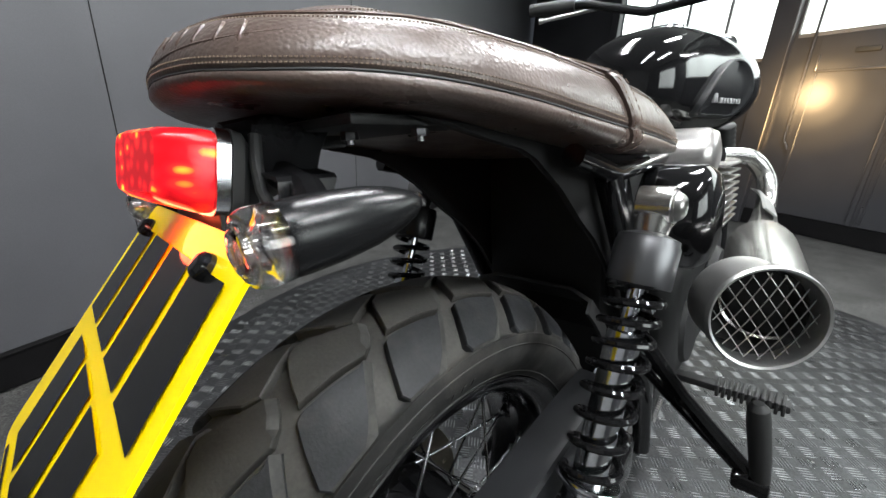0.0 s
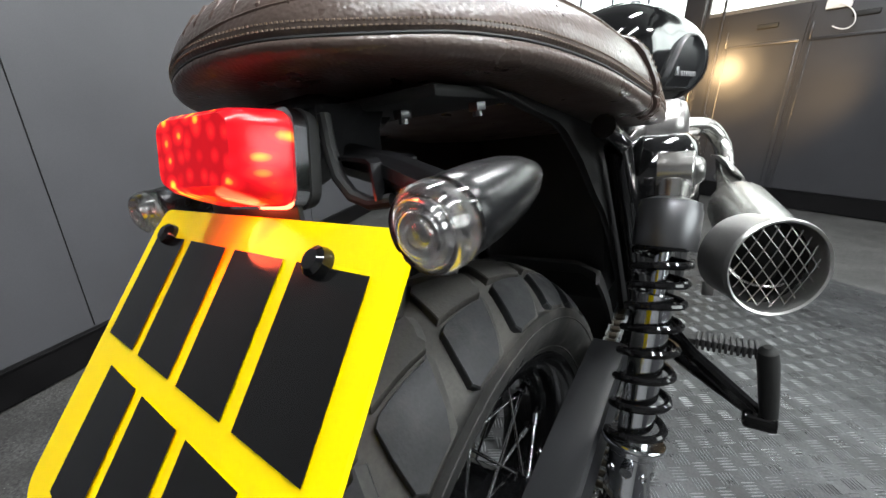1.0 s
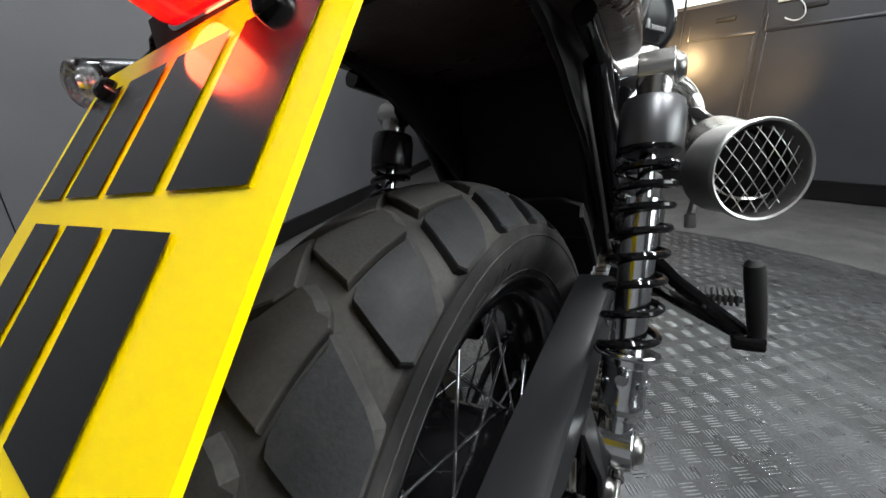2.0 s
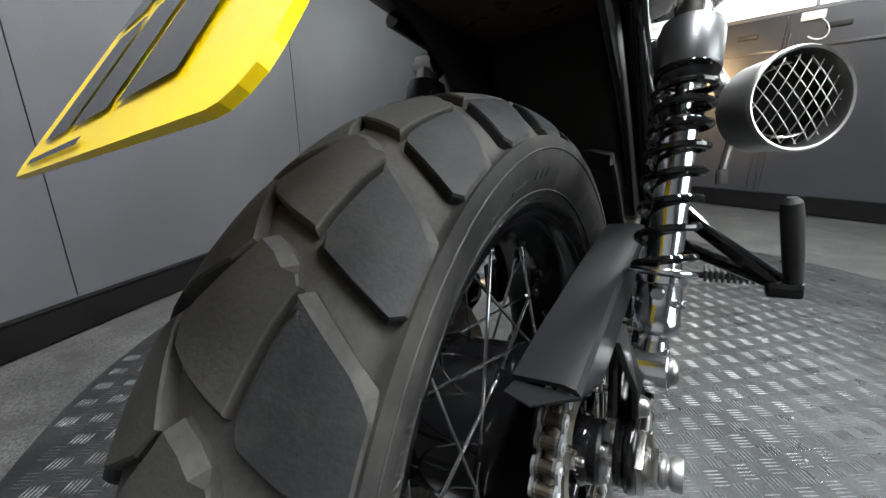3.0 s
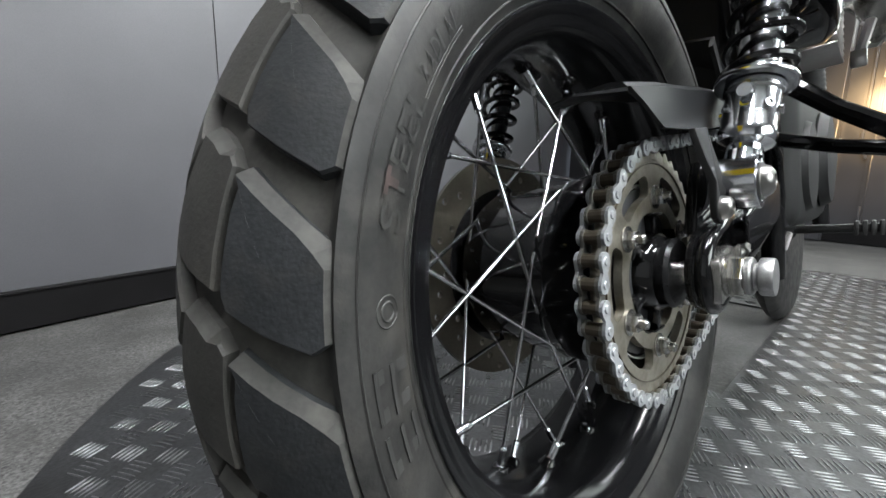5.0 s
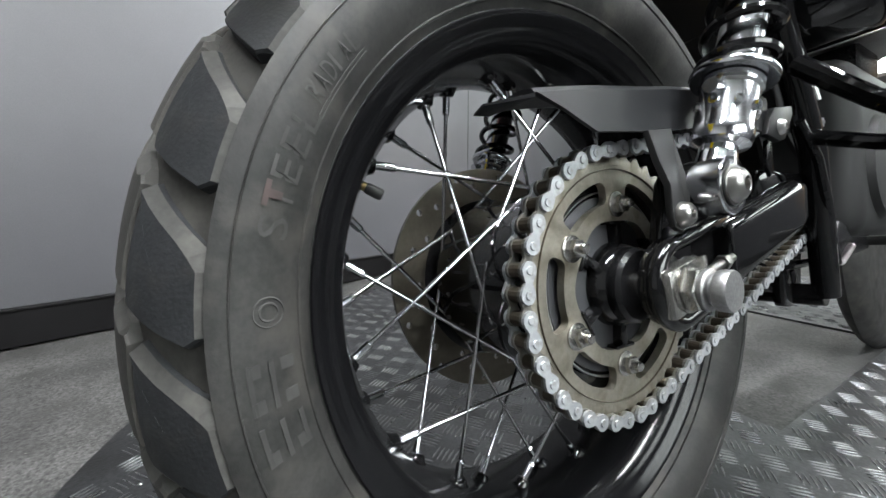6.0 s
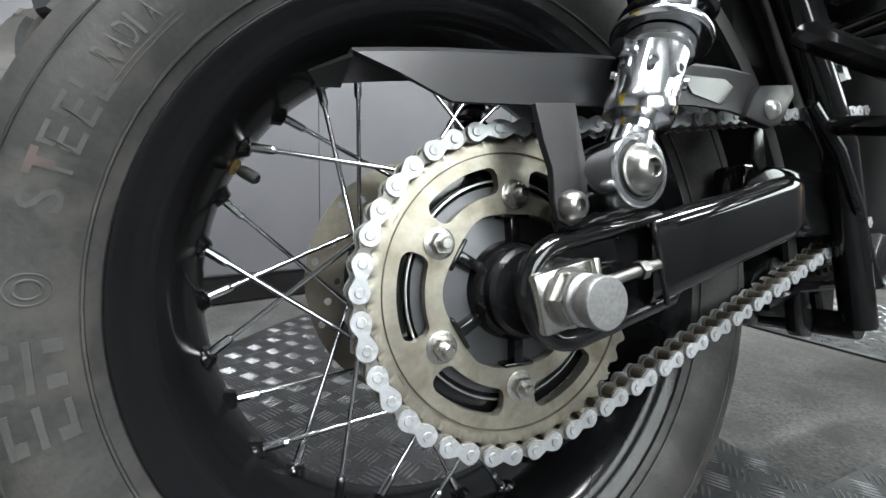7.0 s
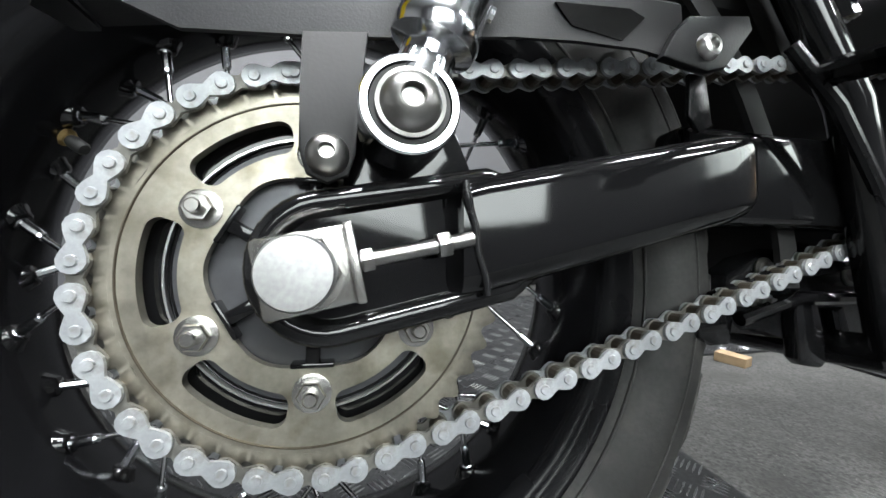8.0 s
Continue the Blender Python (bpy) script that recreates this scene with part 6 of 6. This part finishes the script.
# pillion footrest folded up, and rider's footrest
bm = bmesh.new()
sweep(bm, [(0.135, 0.275, 0.525), (0.192, 0.257, 0.468), (0.260, 0.241, 0.414)], [0.0105, 0.009, 0.010], 10)
sweep(bm, [(0.128, 0.330, 0.455), (0.192, 0.288, 0.430), (0.260, 0.245, 0.411)], [0.009, 0.008, 0.009], 10)
arm = part("footrest_arm", bm, M["gloss_black"], moto, "gloss black pillion footrest bracket")
bm = bmesh.new()
box(bm, (0.248, 0.225, 0.399), (0.281, 0.255, 0.418), 0.004)
part("pivot", bm, M["gloss_black"], arm)
bm = bmesh.new()
sweep(bm, [(0.273, 0.237, 0.407), (0.269, 0.228, 0.447), (0.2635, 0.217, 0.495), (0.2620, 0.2145, 0.509), (0.2615, 0.214, 0.5145)], [0.0085, 0.0098, 0.0102, 0.0092, 0.0045], 20)
part("rubber_peg", bm, M["matt_black"], arm, "black rubber folding peg")
bm = bmesh.new()
box(bm, (0.10, 0.560, 0.314), (0.298, 0.584, 0.328), 0.003)
peg = part("rider_footrest", bm, M["matt_black"], moto, "black ribbed rubber footrest")
for k in range(11):
    bm = bmesh.new()
    box(bm, (0.194 + 0.0092 * k, 0.553, 0.310), (0.1995 + 0.0092 * k, 0.591, 0.333), 0.002)
    part("rubber_rib", bm, M["matt_black"], peg)
bm = bmesh.new()
slab(bm, [(0.40, 0.300), (0.57, 0.308), (0.58, 0.330), (0.44, 0.355)], 0.110, 0.124, 0.003)
part("brake_lever", bm, M["satin_black"], moto)

# fuel tank, side cover, engine, forks
TANK = ((0.400, 0.016, 0.805, 0.850), (0.412, 0.034, 0.788, 0.868), (0.44, 0.050, 0.771, 0.892), (0.50, 0.060, 0.760, 0.914), (0.57, 0.070, 0.753, 0.926), (0.64, 0.082, 0.750, 0.930), (0.70, 0.092, 0.752, 0.926), (0.76, 0.098, 0.758, 0.915), (0.81, 0.092, 0.768, 0.898), (0.85, 0.070, 0.782, 0.878), (0.868, 0.036, 0.80, 0.862))


def tank_side(y, z):
    """The tank's half width at a height."""
    _, w, z0, z1 = between(TANK, y)
    s = min(abs((z - (z0 + z1) / 2) / ((z1 - z0) / 2)), 0.999) ** (1 / 0.85)
    return w * math.sqrt(1 - s * s) ** 0.75


bm = bmesh.new()
rings = []
for n in range(37):
    y, w, z0, z1 = between(TANK, 0.400 + 0.468 * n / 36)
    ring = []
    for k in range(32):
        a = 2 * math.pi * k / 32
        cx, cz = math.cos(a), math.sin(a)
        ring.append((w * math.copysign(abs(cx) ** 0.75, cx), y, (z0 + z1) / 2 + (z1 - z0) / 2 * math.copysign(abs(cz) ** 0.85, cz)))
    rings.append(ring)
loft(bm, rings)
tank = part("fuel_tank", bm, M["gloss_black"], moto, "gloss black fuel tank", angle=70)
bm = bmesh.new()
out = curve_through(((0.520, 0.790), (0.535, 0.781), (0.600, 0.780), (0.665, 0.780), (0.688, 0.792), (0.694, 0.820), (0.680, 0.850), (0.650, 0.868), (0.610, 0.866), (0.565, 0.845), (0.532, 0.815), (0.520, 0.790)), 44)[:-1]
rows = []
for lift, sc in ((-0.006, 1.0), (0.0035, 0.99), (0.0060, 0.95), (0.0060, 0.90), (0.0035, 0.86), (0.0032, 0.5)):
    row = []
    for p in out:
        yy, zz = 0.610 + (p.x - 0.610) * sc, 0.822 + (p.y - 0.822) * sc
        row.append((tank_side(yy, zz) + lift, yy, zz))
    rows.append(row)
r = loft(bm, rows, caps=False)
mid = bm.verts.new((tank_side(0.610, 0.822) + 0.0032, 0.610, 0.822))
for k in range(len(out)):
    bm.faces.new((r[-1][k], r[-1][(k + 1) % len(out)], mid))
part("knee_pad", bm, M["guard"], tank, "dark grey rubber knee pad", angle=50)
bm = bmesh.new()
for k in range(7):
    y = 0.590 + 0.011 * k
    box(bm, (-0.002, -0.0038, -0.004), (0.0015, 0.0038, 0.004), 0.0006, m=pose(tank_side(y, 0.805) + 0.0035, y, 0.805, 0, 0, -9))
box(bm, (-0.002, -0.006, -0.007), (0.0015, 0.006, 0.007), 0.0008, m=pose(tank_side(0.568, 0.808) + 0.0035, 0.568, 0.808, 0, 0, -9))
part("badge_bar", bm, M["frame_grey"], tank, "plain badge shapes")
bm = bmesh.new()
lathe(bm, [(0.030, 0.0), (0.030, 0.012), (0.026, 0.018), (0, 0.019)], (0, 0.62, 0.918), (0, 0, 1), 30)
part("filler_cap", bm, M["chrome"], tank, "chromed filler cap")
tank.location, tank.scale = (0.022, 0.050, -0.070), (1.60, 1, 1.12)
bm = bmesh.new()
rings = []
for x, k in ((0.100, 1.0), (0.168, 0.97), (0.182, 0.80), (0.187, 0.5)):
    ring = []
    for i in range(20):
        a = 2 * math.pi * i / 20
        ring.append((x, 0.415 + 0.080 * k * math.copysign(abs(math.cos(a)) ** 0.8, math.cos(a)), 0.660 + 0.075 * k * math.copysign(abs(math.sin(a)) ** 0.8, math.sin(a))))
    rings.append(ring)
loft(bm, rings)
cover = part("side_cover", bm, M["gloss_black"], moto, "gloss black side cover", angle=60)
bm = bmesh.new()
for k in range(5):
    box(bm, (-0.0005, -0.004, -0.003), (0.0012, 0.004, 0.003 + 0.003 * (k % 2)), 0.0005, m=pose(0.1830, 0.395 + 0.008 * k, 0.692 - 0.002 * k, 12, 0, 0))
    box(bm, (-0.0005, -0.004, -0.003), (0.0012, 0.004, 0.003 + 0.003 * ((k + 1) % 2)), 0.0005, m=pose(0.1830, 0.402 + 0.008 * k, 0.678 - 0.002 * k, 12, 0, 0))
part("script_bar", bm, M["cable"], cover, "small white script bars")
bm = bmesh.new()
rings = []
for x, k in ((0.06, 1.0), (0.145, 0.95), (0.158, 0.8), (0.163, 0.4)):
    ring = []
    for i in range(18):
        a = 2 * math.pi * i / 18
        ring.append((x, 0.530 + 0.060 * k * math.cos(a), 0.742 + 0.045 * k * math.sin(a)))
    rings.append(ring)
loft(bm, rings)
part("throttle_body", bm, M["engine"], moto, "bare alloy throttle body cover", angle=60)
bm = bmesh.new()
box(bm, (-0.110, 0.56, 0.56), (0.110, 0.68, 0.715), 0.01)
engine = part("engine", bm, M["satin_black"], moto, "finned bare alloy engine cylinder")
for k in range(9):
    bm = bmesh.new()
    box(bm, (-0.150, 0.545, 0.600 + 0.0125 * k), (0.165, 0.695, 0.604 + 0.0125 * k), 0.0018)
    part("fin", bm, M["engine"], engine)
bm = bmesh.new()
box(bm, (-0.135, 0.44, 0.30), (0.128, 0.90, 0.565), 0.04, 4)
part("crankcase", bm, M["deep_black"], engine, "black crankcase")
engine.location = (0.010, 0.020, 0.020)
bm = bmesh.new()
lathe(bm, [(0.0, 0.0), (0.075, 0.0), (0.080, 0.006), (0.072, 0.018), (0.0, 0.024)], (0.118, 0.560, 0.410), (1, 0, 0), 40)
lathe(bm, [(0.0, 0.0), (0.090, 0.0), (0.095, 0.006), (0.085, 0.020), (0.0, 0.028)], (0.126, 0.740, 0.430), (1, 0, 0), 40)
part("engine_cover", bm, M["deep_black"], engine)
bm = bmesh.new()
sweep(bm, [(0.112, 0.60, 0.735), (0.118, 0.625, 0.715), (0.115, 0.66, 0.72)], 0.0045, 8)
part("spark_lead", bm, M["red_mark"], engine)
for sgn in (1, -1):
    bm = bmesh.new()
    pts = [Vector((0.105 * sgn, 0.98 + 0.42 * (0.80 - z), z)) for z in [0.55 + 0.25 * k / 44 for k in range(45)]]
    sweep(bm, pts, [0.021 + 0.003 * (k % 2) for k in range(45)], 20)
    part("fork_gaiter", bm, M["matt_black"], moto, "ribbed black rubber fork gaiter", angle=80)
    bm = bmesh.new()
    sweep(bm, [(0.100 * sgn, 0.985, 0.80), (0.105 * sgn, 1.08, 0.56), (0.105 * sgn, 1.20, 0.30)], 0.018, 16)
    part("fork_leg", bm, M["satin_black"], moto)
bm = bmesh.new()
lathe(bm, [(0.05, -0.030), (0.30, -0.030), (0.325, -0.015), (0.335, 0.0), (0.325, 0.015), (0.30, 0.030), (0.05, 0.030)], (0, 1.30, 0.325), (1, 0, 0), 64)
part("front_wheel", bm, M["rubber"], moto, "black front wheel")
bm = bmesh.new()
sweep(bm, [(-0.38, 0.88, 1.155), (-0.24, 0.92, 1.145), (-0.10, 0.995, 1.105), (0.10, 0.995, 1.105), (0.24, 0.92, 1.145), (0.38, 0.88, 1.155)], 0.0115, 12)
bars = part("handlebar", bm, M["satin_black"], moto, "black handlebar")
for sgn in (1, -1):
    bm = bmesh.new()
    sweep(bm, [(0.26 * sgn, 0.914, 1.147), (0.38 * sgn, 0.88, 1.155)], 0.017, 14)
    part("grip", bm, M["matt_black"], bars)
    bm = bmesh.new()
    sweep(bm, [(0.22 * sgn, 0.97, 1.14), (0.30 * sgn, 0.975, 1.145), (0.37 * sgn, 0.945, 1.14), (0.385 * sgn, 0.94, 1.14)], [0.006, 0.006, 0.006, 0.009], 8)
    part("lever", bm, M["alloy"], bars)
bm = bmesh.new()
lathe(bm, [(0.0, -0.06), (0.040, -0.055), (0.066, -0.02), (0.072, 0.02), (0.074, 0.05), (0.068, 0.05), (0.05, 0.03), (0, 0.02)], (-0.02, 1.24, 0.83), (0, 1, 0), 44)
part("headlight", bm, M["gloss_black"], moto, "gloss black round headlight shell")
bm = bmesh.new()
for x in (-0.055, 0.055):
    lathe(bm, [(0.0, -0.04), (0.042, -0.035), (0.046, 0.0), (0.042, 0.006), (0.036, 0.004), (0, 0.003)], (x, 1.05, 1.00), (0, -0.55, 0.83), 32)
part("instrument", bm, M["chrome"], moto, "chromed instrument pods")
bm = bmesh.new()
sweep(bm, [(-0.12, 0.50, 0.28), (-0.20, 0.44, 0.12), (-0.262, 0.41, -0.033)], [0.010, 0.009, 0.009], 10)
part("side_stand", bm, M["satin_black"], moto, "black side stand")
# linkage, brackets and cables low by the crankcase
bm = bmesh.new()
slab(bm, [(0.262, 0.290), (0.264, 0.272), (0.277, 0.266), (0.292, 0.266), (0.296, 0.284), (0.290, 0.300), (0.272, 0.304)], 0.062, 0.086, 0.004)
linkage = part("brake_linkage", bm, M["gloss_black"], moto, "black brake pedal linkage")
bm = bmesh.new()
slab(bm, [(0.286, 0.292), (0.311, 0.281), (0.322, 0.271), (0.350, 0.268), (0.382, 0.262), (0.402, 0.257), (0.450, 0.258), (0.460, 0.330), (0.380, 0.345), (0.330, 0.332), (0.298, 0.318)], 0.050, 0.080, 0.006)
part("bracket_plate", bm, M["satin_black"], linkage)
bm = bmesh.new()
slab(bm, [(0.348, 0.292), (0.350, 0.254), (0.355, 0.249), (0.372, 0.246), (0.377, 0.250), (0.378, 0.268), (0.370, 0.300), (0.358, 0.306)], 0.078, 0.092, 0.004)
part("stop_tab", bm, M["gloss_black"], linkage)
bm = bmesh.new()
slab(bm, [(0.394, 0.290), (0.400, 0.262), (0.406, 0.248), (0.412, 0.249), (0.416, 0.262), (0.408, 0.292)], 0.078, 0.086, 0.002)
part("spring_hook", bm, M["gloss_black"], linkage)
bm = bmesh.new()
sweep(bm, [(0.088, 0.275, 0.300), (0.092, 0.330, 0.318), (0.096, 0.400, 0.330), (0.100, 0.450, 0.345)], 0.007, 10)
sweep(bm, [(0.086, 0.300, 0.285), (0.090, 0.350, 0.300), (0.094, 0.430, 0.300)], 0.0055, 10)
part("pedal_rod", bm, M["gloss_black"], linkage)
bm = bmesh.new()
box(bm, (0.060, 0.266, 0.2905), (0.0885, 0.296, 0.2965), 0.002)
part("grey_strap", bm, M["shock_cap"], linkage)
for y, z in ((0.328, 0.297), (0.332, 0.322), (0.425, 0.318)):
    bm = bmesh.new()
    lathe(bm, [(0.0, 0), (0.0095, 0), (0.0095, 0.0016), (0, 0.0016)], (0.0805, y, z), (1, 0, 0), 24)
    hex_nut(bm, (0.082, y, z), (1, 0, 0), 0.011, 0.005)
    lathe(bm, [(0.0035, 0), (0.0035, 0.009), (0, 0.009)], (0.082, y, z), (1, 0, 0), 12)
    part("linkage_nut", bm, M["bolt"], linkage)

# hose and pedal spring ahead of the swinging arm
bm = bmesh.new()
sweep(bm, [(0.128, 0.300, 0.470), (0.134, 0.330, 0.430), (0.132, 0.365, 0.380), (0.126, 0.400, 0.330), (0.122, 0.430, 0.300)], 0.0050, 10)
part("brake_hose", bm, M["satin_black"], moto, "black rubber brake hose")
bm = bmesh.new()
coil = []
for k in range(181):
    t = k / 180
    ang = 2 * math.pi * 11 * t
    coil.append((0.126 + 0.0042 * math.cos(ang), 0.425 + 0.050 * t, 0.300 + 0.020 * t + 0.0042 * math.sin(ang)))
sweep(bm, coil, 0.0009, 6)
part("pedal_spring", bm, M["bolt"], moto, "small steel return spring")
